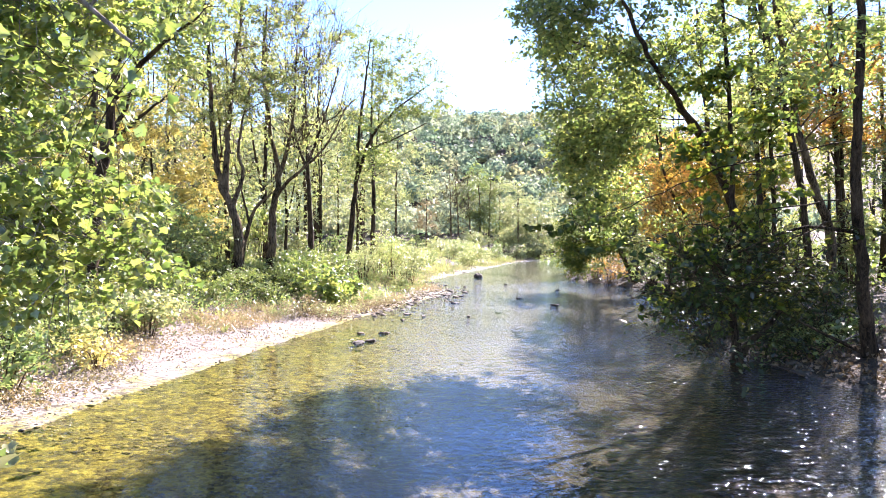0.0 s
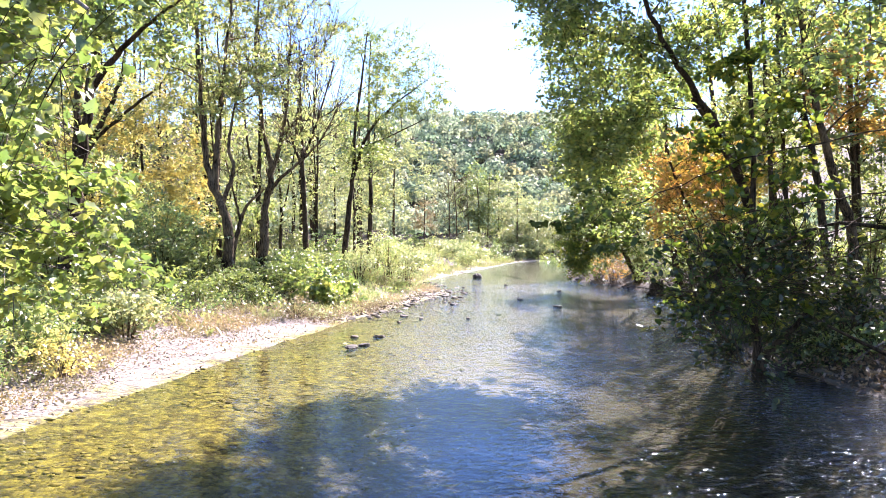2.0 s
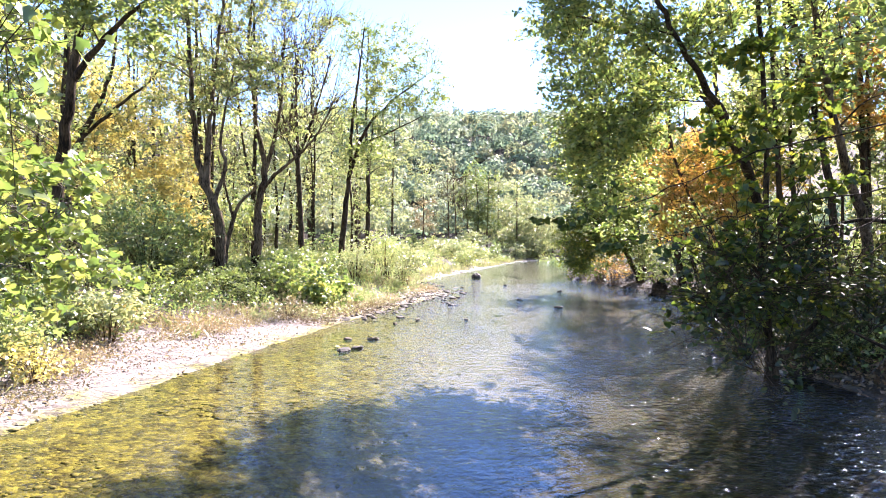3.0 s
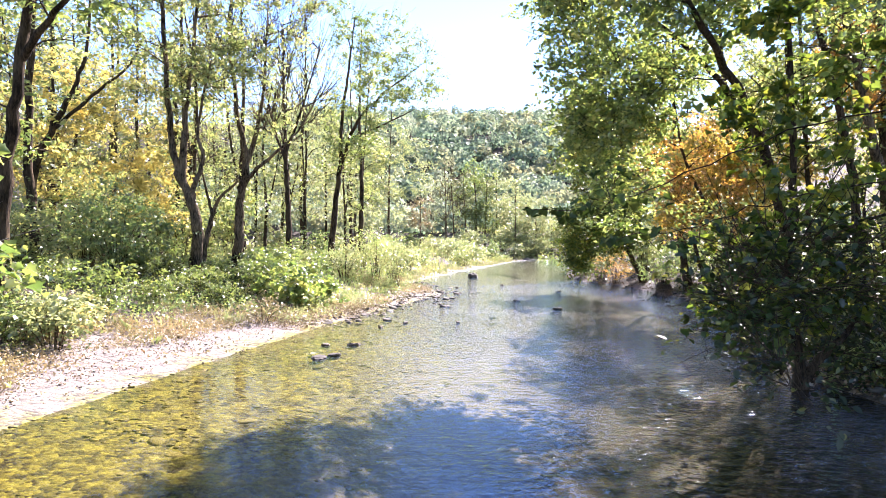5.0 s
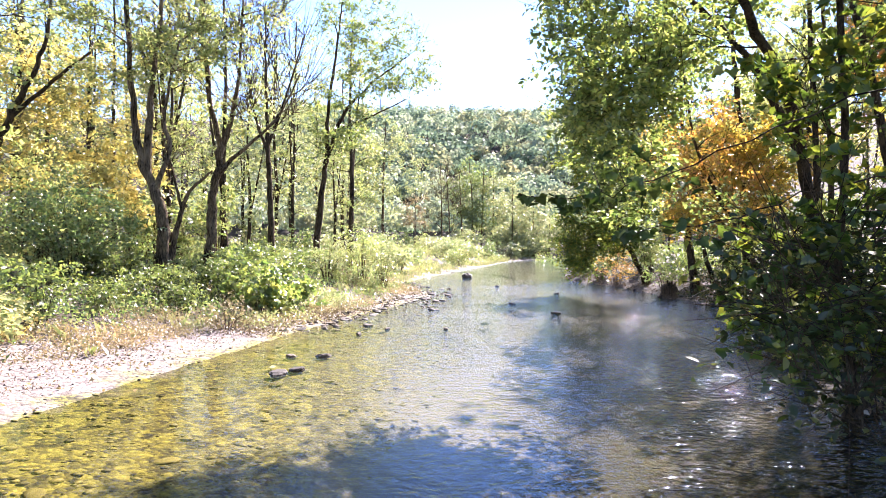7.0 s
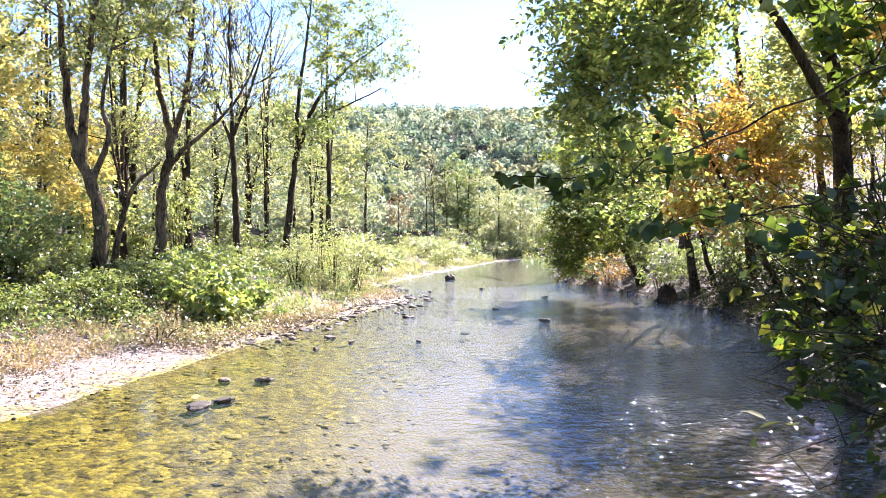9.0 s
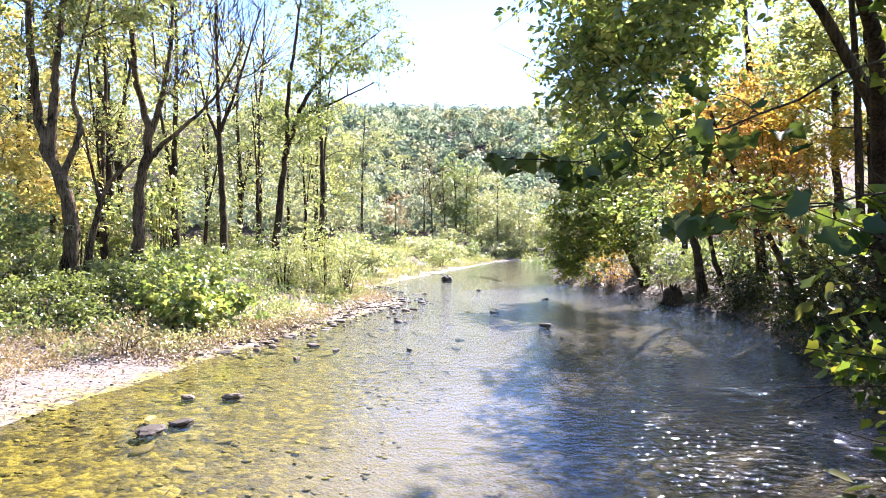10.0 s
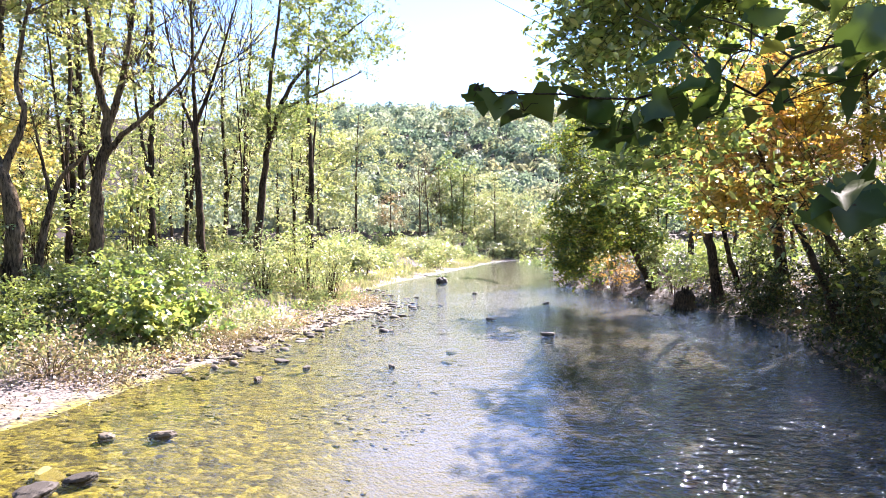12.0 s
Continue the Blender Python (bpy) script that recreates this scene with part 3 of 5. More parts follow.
def build_water():
    ys = np.concatenate([np.linspace(-380, -10, 12), np.arange(0, 156, 2.0)])
    rows = []
    for y in ys:
        l, r = np.interp(y, LEFT_Y, LEFT_X) - 1.2, np.interp(y, RIGHT_Y, RIGHT_X) + 1.2
        rows.append([(l + (r - l) * k / 8, y, 0) for k in range(9)])
    v = np.array(rows).reshape(-1, 3)
    i, j = np.meshgrid(np.arange(len(ys) - 1), np.arange(8), indexing="ij")
    f = np.stack([i * 9 + j, i * 9 + j + 1, (i + 1) * 9 + j + 1, (i + 1) * 9 + j], -1).reshape(-1, 4)
    g = Geo()
    g.add(v, f)
    ob = tagged(new("water", g.mesh("water", WATER, True)), "clear shallow river water with small glittering waves", "river", kind="structure")
    ob.visible_shadow = False


build_ground()
build_water()


def shore_gap(y):
    """How wide the open gravel is at y before plants begin."""
    return float(np.interp(y, [14, 22, 25, 33, 35, 60], [2.4, 2.7, 4.4, 4.4, 1.6, 1.9]))


def on(x, y, dz=0.0):
    return (x, y, land(x, y) + dz)


# ---- trees of the left bank ----
tree("tree", "grey many-stemmed tree with thin yellow-green crown on the bank",
     [([(-10.3, 38.9, 1.3), (-10.22, 38.9, 3.4), (-10.55, 38.9, 4.85), (-11.0, 38.9, 5.85), (-11.35, 38.9, 7.4), (-11.5, 38.9, 9.4), (-11.7, 38.8, 13), (-12, 38.6, 16.5)], 0.28, 0.06),
      ([(-10.9, 38.9, 5.6), (-10.84, 39.0, 7.4), (-10.8, 39.1, 8.9), (-10.5, 39.3, 12), (-10.1, 39.5, 16)], 0.19, 0.05),
      ([(-10.55, 38.9, 4.9), (-10.1, 39.2, 6.6), (-10.35, 39.3, 8.0), (-9.8, 39.4, 11)], 0.13, 0.04)],
     [(-11.4, 39, 12.4, 3.4, 3, 3.4, 50), (-11.4, 39, 16, 4.2, 3, 2.4, 40), (-9.3, 39, 10.6, 1.8, 2, 1.6, 14)], LIME, BARK, leaf=0.15, per=130, seed=11, twigs=8)
tree("tree", "dark twisted tree with bare side limb and sparse leaves",
     [([(-9.5, 42.1, 1.3), (-9.4, 42.1, 3.7), (-9.25, 42.1, 5.3), (-9.0, 42.1, 6.9), (-9.4, 42, 9), (-9.8, 42, 13), (-9.6, 42, 16)], 0.27, 0.05),
      ([(-9.2, 42.1, 5.6), (-8.6, 42, 6.4), (-7.65, 42, 7.2), (-6.3, 42, 8.6), (-5.4, 42, 10.4)], 0.13, 0.03),
      ([(-9.05, 42.1, 6.6), (-8.5, 42.2, 8.6), (-8.2, 42.2, 10.5), (-8.0, 42.2, 14)], 0.14, 0.04)],
     [(-9.2, 42, 10, 2.6, 2.4, 2.6, 20, 60), (-8.8, 42, 14.4, 3.6, 2.6, 3, 40, 95), (-7, 42, 8.6, 1.5, 1.5, 1.2, 8, 12)], LIME, BARK, leaf=0.15, seed=12, twigs=12, stout=1.5, fan=0.4, rise=0.6)
tree("tree", "thin leaning young tree with bare forked top",
     [([(-10.9, 41, 1.3), (-10.45, 41, 3.7), (-9.95, 41, 5.0), (-9.0, 41, 5.9)], 0.15, 0.05),
      ([(-10.3, 41, 4.2), (-10.7, 41.2, 5.6), (-11.2, 41.4, 7.4)], 0.08, 0.03)],
     [(-9.6, 41, 6.4, 1.4, 1.2, 1.0, 8, 14), (-11, 41.3, 7.4, 1.2, 1.2, 1.2, 7, 16)], LIME, BARK, leaf=0.16, seed=13, twigs=8)
tree("tree", "slender dark tree with bare fanning branches",
     [([(-9.3, 52.8, 1.3), (-9.5, 52.8, 5.6), (-9.62, 52.8, 8.8), (-9.7, 52.8, 11.6), (-9.84, 52.8, 17)], 0.24, 0.04),
      ([(-9.6, 52.8, 8.2), (-10.4, 52.8, 10.5), (-11.2, 52.8, 14.5)], 0.12, 0.03),
      ([(-9.6, 52.8, 8.8), (-8.6, 52.8, 11.5), (-7.4, 52.8, 15.5)], 0.12, 0.03)],
     [(-9.6, 52.8, 12.5, 3.4, 2.5, 3.2, 40, 5), (-9.6, 52.8, 15.8, 3.0, 2.5, 2.4, 24, 6)], LIME, DARK_BARK, leaf=0.16, seed=14, twigs=5, spread=1.5, stout=1.7, fan=0.42, rise=0.8)
tree("tree", "leaning riverside tree with loose silvery green crown",
     [([(-6.9, 53.8, 1.1), (-6.62, 53.8, 4.8), (-6.15, 53.8, 8.1), (-5.2, 53.8, 10.75), (-3.75, 53.8, 12.5), (-1.2, 53.6, 14.4)], 0.25, 0.04),
      ([(-6.2, 53.8, 7.8), (-6.1, 53.8, 11), (-5.6, 53.8, 15), (-5.2, 53.8, 18)], 0.15, 0.04),
      ([(-5.6, 53.8, 9.8), (-3.6, 53.6, 10.6), (-1.3, 53.5, 11.7)], 0.09, 0.03)],
     [(-5.4, 53, 10.6, 2.2, 2.2, 2.6, 30), (-3.0, 53, 13.4, 2.6, 2.2, 1.8, 34), (-4.6, 53, 16.2, 3.2, 2.4, 2.6, 40), (-1.0, 53, 14.0, 1.9, 2, 2.6, 30, 60),
      (-6.2, 53.4, 8.2, 1.2, 1.2, 2.0, 12, 60)], GREEN, DARK_BARK, leaf=0.17, per=80, seed=15)
tree("tree", "tall straight tree deep in the wood",
     [([(-19.6, 60, 1.4), (-19.55, 60, 9.6), (-19.7, 60, 19)], 0.27, 0.05)],
     [(-19.6, 60, 15, 3.4, 3.2, 4.4, 50)], LIME, DARK_BARK, leaf=0.22, per=55, seed=16)
tree("tree", "golden autumn tree with dark slanting trunk",
     [([(-21, 43.5, 1.5), (-19.8, 43, 6.7), (-19.1, 43, 8.3), (-18.0, 43, 10.4), (-17.3, 43, 12.3), (-17.0, 43, 16)], 0.26, 0.05),
      ([(-18.9, 43, 8.6), (-16.8, 43, 10.4), (-15.2, 43, 11.7), (-14.4, 43, 13.2)], 0.11, 0.03)],
     [(-18.2, 45.5, 7.5, 5, 2.6, 3.6, 90), (-18.5, 45.5, 11, 4, 2.2, 2.4, 40), (-14.5, 45, 6.0, 2.4, 2.0, 2.4, 28)], GOLD, DARK_BARK, leaf=0.19, per=85, seed=17)
tree("tree", "golden tree among green undergrowth at the wood's edge",
     [([(-26.5, 46, 1.6), (-26.2, 46, 7), (-26, 46, 14)], 0.22, 0.05)],
     [(-26, 46, 8, 5, 3.5, 4.5, 80)], GOLD, DARK_BARK, leaf=0.2, per=75, seed=18)
tree("sycamore_tree", "sycamore with fine sunlit green foliage over the shore",
     [([(-10.6, 14.6, 0.9), (-10.2, 14.8, 4), (-9.6, 15.2, 8), (-9.4, 15.4, 13)], 0.30, 0.10),
      ([(-10.1, 14.9, 4.6), (-8.2, 15.6, 6.6), (-6.2, 16.2, 7.2), (-5.0, 16.6, 6.4)], 0.12, 0.03)],
     [(-7.0, 16.2, 5.2, 1.9, 2.2, 2.3, 34), (-6.2, 16.8, 3.4, 1.5, 2.0, 1.2, 18), (-7.2, 16.5, 8.2, 2.4, 2.4, 1.8, 30), (-8.8, 17, 4, 1.4, 3, 2.4, 22)],
     SUNNY, PALE_BARK, leaf=0.13, per=120, spread=0.55, seed=19, twigs=5, lobed=True)
tree("tree", "dense green tree leaning from the bank over brush",
     [([(-12.2, 28.7, 1.3), (-11.8, 28.6, 5), (-11, 28.2, 9), (-10.2, 28, 15)], 0.26, 0.08),
      ([(-11.2, 28.3, 8), (-9.4, 27.4, 9.4), (-7.6, 26.5, 10.2)], 0.12, 0.03)],
     [(-9.4, 27.4, 10.8, 2.8, 2.4, 2.0, 46), (-11.5, 28, 12, 3, 3, 3, 40), (-14, 28.5, 6.5, 2.4, 2.4, 3.0, 40)], GREEN, DARK_BARK, leaf=0.17, per=95, seed=20)

# ---- trees of the right bank ----
tree("tree", "slanting riverside tree reaching far over the water",
     [([(13.4, 33.4, 0.9), (10.3, 29.2, 4.2), (8.6, 26.9, 5.9), (7.2, 25.5, 7.0), (5.9, 24.4, 8.1), (4.8, 23.6, 9.6)], 0.18, 0.05),
      ([(9.4, 28.0, 5.1), (8.2, 28.2, 7.4), (6, 28, 9.2), (4, 28, 10)], 0.12, 0.03)],
     [(5.4, 27.2, 7.8, 1.9, 3.2, 1.9, 80), (6.8, 24.5, 9.8, 2.4, 3, 2, 42), (5.8, 29.6, 5.4, 1.3, 2.2, 1.8, 34), (8.8, 30.6, 3.6, 1.0, 1.4, 0.7, 5), (3.7, 26, 10.2, 1.3, 2.0, 1.1, 34), (5.0, 30.4, 6.6, 0.9, 1.4, 1.0, 26), (4.3, 30.3, 10.2, 1.1, 1.8, 1.3, 30), (6.9, 33, 10, 1.7, 2.0, 1.2, 30)],
     RIVER_LEAF, DARK_BARK, leaf=0.14, per=110, spread=0.55, seed=31, oval=True)
tree("tree", "tall river tree with ivy-dark trunk and high green crown",
     [([(13.3, 28.6, 1.0), (12.98, 28, 3.4), (12.2, 27.5, 4.85), (11.3, 27, 7), (10.4, 26.5, 10.2), (9.8, 26, 15)], 0.19, 0.06)],
     [(10, 26, 12, 3.6, 3.4, 3.6, 30), (11.5, 26.5, 8.4, 2.4, 2.4, 1.6, 14), (12.8, 30, 9.6, 1.8, 1.8, 1.8, 16)], RIVER_LEAF, BARK, leaf=0.15, per=90, seed=32, oval=True)
# The high crown stays above the view; added to cast the water's shadow.
tree("tree", "tall straight tree with an added high canopy to shade the river",
     [([(14.2, 31.2, 1.0), (13.6, 31.2, 6), (12.6, 31.2, 10), (11, 31.2, 15)], 0.16, 0.06), ([(12.6, 31.2, 10), (11, 29.5, 13), (9.5, 27.5, 15)], 0.13, 0.04)],
     [(6.8, 28.2, 15.0, 2.6, 3.6, 2.0, 84), (9.2, 34.4, 16.2, 3.0, 4.2, 2.2, 22), (11.5, 25.5, 14.4, 3, 3.2, 2.0, 20)], GREEN, DARK_BARK, leaf=0.24, per=120, spread=0.8, seed=34)
# DUSK crown: the low boughs have their shade in the leaf colour.
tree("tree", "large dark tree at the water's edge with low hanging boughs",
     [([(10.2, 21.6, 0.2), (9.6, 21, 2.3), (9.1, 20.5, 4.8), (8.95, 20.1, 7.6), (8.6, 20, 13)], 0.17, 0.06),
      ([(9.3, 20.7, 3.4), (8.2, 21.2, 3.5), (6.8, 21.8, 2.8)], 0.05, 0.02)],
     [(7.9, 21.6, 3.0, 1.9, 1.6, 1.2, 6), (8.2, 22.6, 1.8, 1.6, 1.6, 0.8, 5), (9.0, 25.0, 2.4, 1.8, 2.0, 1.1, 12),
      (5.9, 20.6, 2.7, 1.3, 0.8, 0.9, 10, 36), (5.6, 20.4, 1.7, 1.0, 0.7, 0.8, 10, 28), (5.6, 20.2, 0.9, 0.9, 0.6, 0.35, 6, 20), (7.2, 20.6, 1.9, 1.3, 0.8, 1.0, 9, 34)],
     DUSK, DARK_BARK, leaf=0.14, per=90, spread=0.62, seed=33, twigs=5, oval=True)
tree("tree", "dark forked tree rooted at the water's edge with drooping leaves",
     [([(7.75, 23.3, 0.02), (7.7, 23.3, 0.9), (7.55, 23.4, 2.4), (7.75, 23.6, 5), (7.6, 23.8, 9), (7.2, 24, 13)], 0.11, 0.04),
      ([(7.75, 23.3, 0.1), (8.2, 23.35, 0.6), (8.9, 23.4, 1.3), (9.8, 23.6, 2.4)], 0.10, 0.04),
      ([(7.6, 23.4, 2.2), (6.8, 22.7, 2.7), (5.9, 22.0, 2.2)], 0.05, 0.015)],
     [(7.4, 22.4, 3.2, 1.9, 1.3, 1.3, 12), (6.7, 22.5, 1.7, 1.1, 1.0, 0.5, 6), (8.7, 22.7, 2.3, 1.4, 1.1, 0.9, 7), (7.4, 23.3, 6.3, 1.9, 1.6, 1.6, 19)],
     DEEP, DARK_BARK, leaf=0.15, per=55, spread=0.5, seed=36, twigs=4, lobed=True)
# Crown parts near y 14 and z 13.8, mostly unseen, are added for shade.
tree("tree", "tall tree with light airy crown over the dark bank",
     [([(11.6, 18.6, 0.9), (11.2, 18.8, 6), (10, 19.4, 11), (9, 20, 15)], 0.22, 0.06), ([(11.2, 18.6, 6), (10.4, 16.5, 9), (9.6, 14.5, 12)], 0.12, 0.04)],
     [(9.2, 20, 9.6, 3.0, 3.4, 3.0, 40, 60), (7.8, 20.4, 6.8, 1.8, 2.2, 1.2, 6, 60), (9.4, 14, 10, 3.4, 4, 3.6, 60), (8.0, 21, 13.8, 3.2, 3.6, 2.4, 70)],
     RIVER_LEAF, DARK_BARK, leaf=0.14, per=120, seed=35, oval=True)
for k, (x, y, r) in enumerate([(14.6, 36, 0.15), (16.0, 37.5, 0.13), (17.6, 35, 0.16), (19.5, 38, 0.16), (18.5, 31.5, 0.17)]):
    tree("tree", "straight dark woodland tree with mixed green crown",
         [([(x, y, 1.0), (x - 0.3, y - 0.2, 6), (x - 0.7, y - 0.4, 11), (x - 0.8, y, 17)], r, 0.05)],
         [(x - 0.6, y, 12.5, 3, 3, 3.6, 24), (x - 0.6, y, 7.5, 2.4, 2.4, 2, 12)], [LIME, LIME, GREEN, LIME, GREEN][k], DARK_BARK, leaf=0.19, per=75, seed=40 + k, group="woodland trees of the right bank")
tree("tree", "young orange autumn tree under the green canopy",
     [([(13.8, 37.6, 0.6), (12.2, 36.8, 3.0), (10.2, 36, 6), (9.6, 36, 9)], 0.13, 0.03)],
     [(9.8, 36, 6.4, 2.0, 1.8, 2.4, 46), (11.2, 35.4, 4.2, 1.8, 1.6, 1.2, 18)], RUST, DARK_BARK, leaf=0.12, per=90, seed=51)
tree("tree", "orange-leaved tree deep in the wood",
     [([(18, 35.5, 1.1), (17.6, 35, 6), (17.2, 34.6, 12)], 0.16, 0.04)],
     [(17.3, 34.5, 9.2, 2.6, 2.4, 3.0, 46), (15.8, 33.0, 10.2, 1.8, 1.6, 2.0, 30)], RUST, DARK_BARK, leaf=0.18, per=75, seed=52)
tree("tree", "dark upright tree beside the stump on the bank",
     [([(14.0, 45.7, 0.35), (13.3, 45.1, 3.2), (13.05, 45, 5), (12.9, 45, 8), (12.8, 45, 14)], 0.22, 0.06),
      ([(15.0, 46, 0.7), (14.2, 46, 4), (14.3, 46, 9)], 0.14, 0.04)],
     [(13.2, 45, 11, 2.6, 3, 3.6, 32), (11.4, 46.4, 7.4, 2.2, 2.4, 1.8, 24), (13.4, 47.6, 12.6, 2.2, 2.4, 2.2, 30)], RIVER_LEAF, DARK_BARK, leaf=0.18, per=65, seed=53)
tree("tree", "slanting small tree with golden spreading leaves",
     [([(17.0, 41.2, 1.0), (16.3, 40.8, 1.6), (15.75, 40.8, 2.5), (14.95, 40.8, 3.65), (13.8, 40.8, 4.8), (12.6, 40.6, 5.6)], 0.17, 0.04)],
     [(13.4, 40, 5.2, 2.4, 1.8, 1.5, 52), (11.4, 40, 3.9, 1.2, 1.4, 0.7, 18), (15, 39.2, 6.8, 2.2, 1.8, 1.6, 44), (12.0, 38.8, 6.6, 1.8, 1.5, 1.2, 28)], AMBER, DARK_BARK, leaf=0.145, per=120, seed=54, oval=True)
tree("tree", "dense tree shading the bank and the water",
     [([(17.8, 42.0, 1.1), (17.5, 41.8, 6), (17, 41.5, 13)], 0.24, 0.06)],
     [(16.6, 41.2, 10.4, 3.0, 3.4, 2.8, 22), (19.5, 38.5, 11.5, 3, 3, 2.6, 24), (15.4, 37.6, 9.4, 2.2, 2.4, 1.4, 18), (19.0, 44.6, 11.4, 3, 3, 2.6, 40)], LIME, DARK_BARK, leaf=0.22, per=75, seed=56)
tree("tree", "tall spreading tree with a dense canopy over the bend",
     [([(16.8, 46.0, 1.1), (16.2, 45.6, 7), (15.4, 45, 13), (15, 45, 17)], 0.24, 0.06)],
     [(14.2, 45, 15.6, 2.6, 3, 1.6, 5), (16.2, 49.6, 15.6, 2.6, 3, 2.2, 6), (19.5, 50, 10.5, 3, 3.2, 2.4, 50), (17.4, 53.4, 9.0, 2.4, 2.6, 2.2, 36)], LIME, DARK_BARK, leaf=0.28, per=70, spread=0.75, seed=57)
tree("tree", "broad green tree drooping to the water at the bend",
     [([(13.7, 52.4, 0.4), (12.0, 51.5, 3), (10.6, 50.6, 6), (10, 50, 9)], 0.2, 0.05)],
     [(9.4, 50, 4.2, 1.8, 2.6, 2.0, 60), (8.9, 50, 2.0, 0.9, 2.2, 1.2, 30), (10.6, 48, 4.0, 2.0, 2.4, 2.2, 50), (10.4, 51, 7.4, 2.4, 2.6, 2.0, 40)],
     DEEP, DARK_BARK, leaf=0.15, per=120, seed=55)


# ---- woods behind ----
WOOD_MATS = [(LIME, 0.20), (GREEN, 0.20), (LIME, 0.21), (GOLD, 0.20), (SILVER, 0.22)]
WOOD_LABELS = ["tall thin woodland tree with sparse yellow-green leaves", "slim dark-stemmed woodland tree with green leaves",
               "forked woodland tree with light open crown", "woodland tree turned golden by autumn", "pale green woodland tree with soft crown"]
wood_kinds = []
for k, (mat, size) in enumerate(WOOD_MATS):
    x, y = -24.0 - 7 * k, 52.0 + 3 * k
    z = land(x, y)
    trunks = [([(x, y, z), (x + 0.2, y, z + 5), (x - 0.1, y, z + 10), (x + 0.3 * k - 0.4, y, z + 16)], 0.17 + 0.02 * (k % 3), 0.04)]
    if k in (1, 2, 4):
        trunks.append(([(x + 0.1, y, z + 3.4), (x + 1.0, y + 0.3, z + 8), (x + 1.8, y + 0.4, z + 13)], 0.10, 0.03))
    wood_kinds.append(tree("tree", WOOD_LABELS[k], trunks,
                           [(x, y, z + 11.5, 3.0, 3.0, 4.6, 34), (x, y, z + 6.0, 2.4, 2.4, 2.8, 18)], mat, DARK_BARK, leaf=size * 0.92, per=46, seed=60 + k, spread=0.75, twigs=2, limb_sides=3, joints=4,
                           group="trees of the wood"))
rng = np.random.RandomState(5)
taken = [(-10.3, 38.9), (-9.5, 42.1), (-9.3, 52.8), (-6.9, 53.8), (-18, 45)]
# The last two zones lie out of view, added for shade and reflections.
WOODS = [(-46, -13, 46, 66, 25, (0, 1, 2, 2, 0, 3, 4)), (-60, -14, 62, 100, 18, (0, 1, 2, 4, 0, 3)), (-16, -7, 70, 96, 8, (0, 4, 2)), (-45, -16, 24, 42, 9, (3, 1, 0)),
         (20, 40, 16, 42, 8, (0, 1, 2, 3, 0)), (26, 40, 44, 64, 3, (0, 2, 3)), (38, 62, 26, 84, 14, (0, 1, 2, 4)), (15.5, 30, 62, 100, 12, (1, 0, 4)), (12, 26, -8, 16, 4, (0, 1, 2)), (-30, -13, -8, 12, 2, (0, 1))]
for x0, x1, y0, y1, count, kinds in WOODS:
    made = tries = 0
    while made < count and tries < 2000:
        tries += 1
        x, y = rng.uniform(x0, x1), rng.uniform(y0, y1)
        if min((x - a) ** 2 + (y - b) ** 2 for a, b in taken) < 7 or (x > 0 and x < np.interp(y, RIGHT_Y, RIGHT_X) + 2.5):
            continue
        taken.append((x, y))
        s = rng.uniform(0.75, 1.15) if x > 0 else rng.uniform(0.85, 1.4)
        copy_thing(wood_kinds[kinds[rng.randint(len(kinds))]], pose(x, y, land(x, y) - 0.05, 0, 0, rng.uniform(0, 360)) @ Matrix.Diagonal((s, s, s * rng.uniform(0.85, 1.15), 1)))
        made += 1

# far trees at the bend
tree("tree", "tall pale green tree at the far bend", [([(-8, 118, 1), (-8, 118, 12), (-7.6, 118, 22)], 0.3, 0.06)],
     [(-7, 118, 15, 6, 4, 7, 60), (-9, 118, 8, 4, 4, 5, 24)], SILVER, BARK, leaf=0.3, per=95, spread=1.1, seed=71)
tree("tree", "tall light green tree at the far bend", [([(-13, 114, 1), (-13, 114, 10), (-12.6, 114, 20)], 0.3, 0.06)],
     [(-12.5, 114, 13, 5, 4, 7, 60)], LIME, BARK, leaf=0.3, per=90, spread=1.1, seed=72)
tree("tree", "small russet tree among green ones", [([(-2.8, 117, 1), (-2.8, 117, 11)], 0.16, 0.04)],
     [(-2.8, 117, 7.5, 2.0, 2, 4.2, 30)], DRY, BARK, leaf=0.26, per=60, spread=0.8, seed=73)
tree("tree", "nearly bare grey tree on the far bank", [([(1.5, 131, 1), (1.5, 131, 9), (1.2, 131, 17)], 0.2, 0.04), ([(3, 130, 1), (2.8, 130, 8), (2.3, 130, 15)], 0.16, 0.04)],
     [(1.6, 130, 10, 4, 3, 6.5, 60, 26)], SILVER, BARK, leaf=0.28, spread=1.2, seed=74, twigs=12, stout=2.2)
tree("tree", "dark leafy tree with many upright stems at the bend", [([(7, 130, 1), (7, 130, 9), (6.4, 130, 17)], 0.24, 0.05), ([(8.6, 130, 1), (8.8, 130, 9), (9, 130, 16)], 0.2, 0.05), ([(5.4, 130, 1), (5.0, 130, 8), (4.6, 130, 15)], 0.18, 0.05)],
     [(7, 130, 12, 4.2, 3, 5.8, 64), (8.0, 129, 6, 3.0, 2, 4.4, 34)], GREEN, BARK, leaf=0.3, per=90, spread=1.0, seed=75)
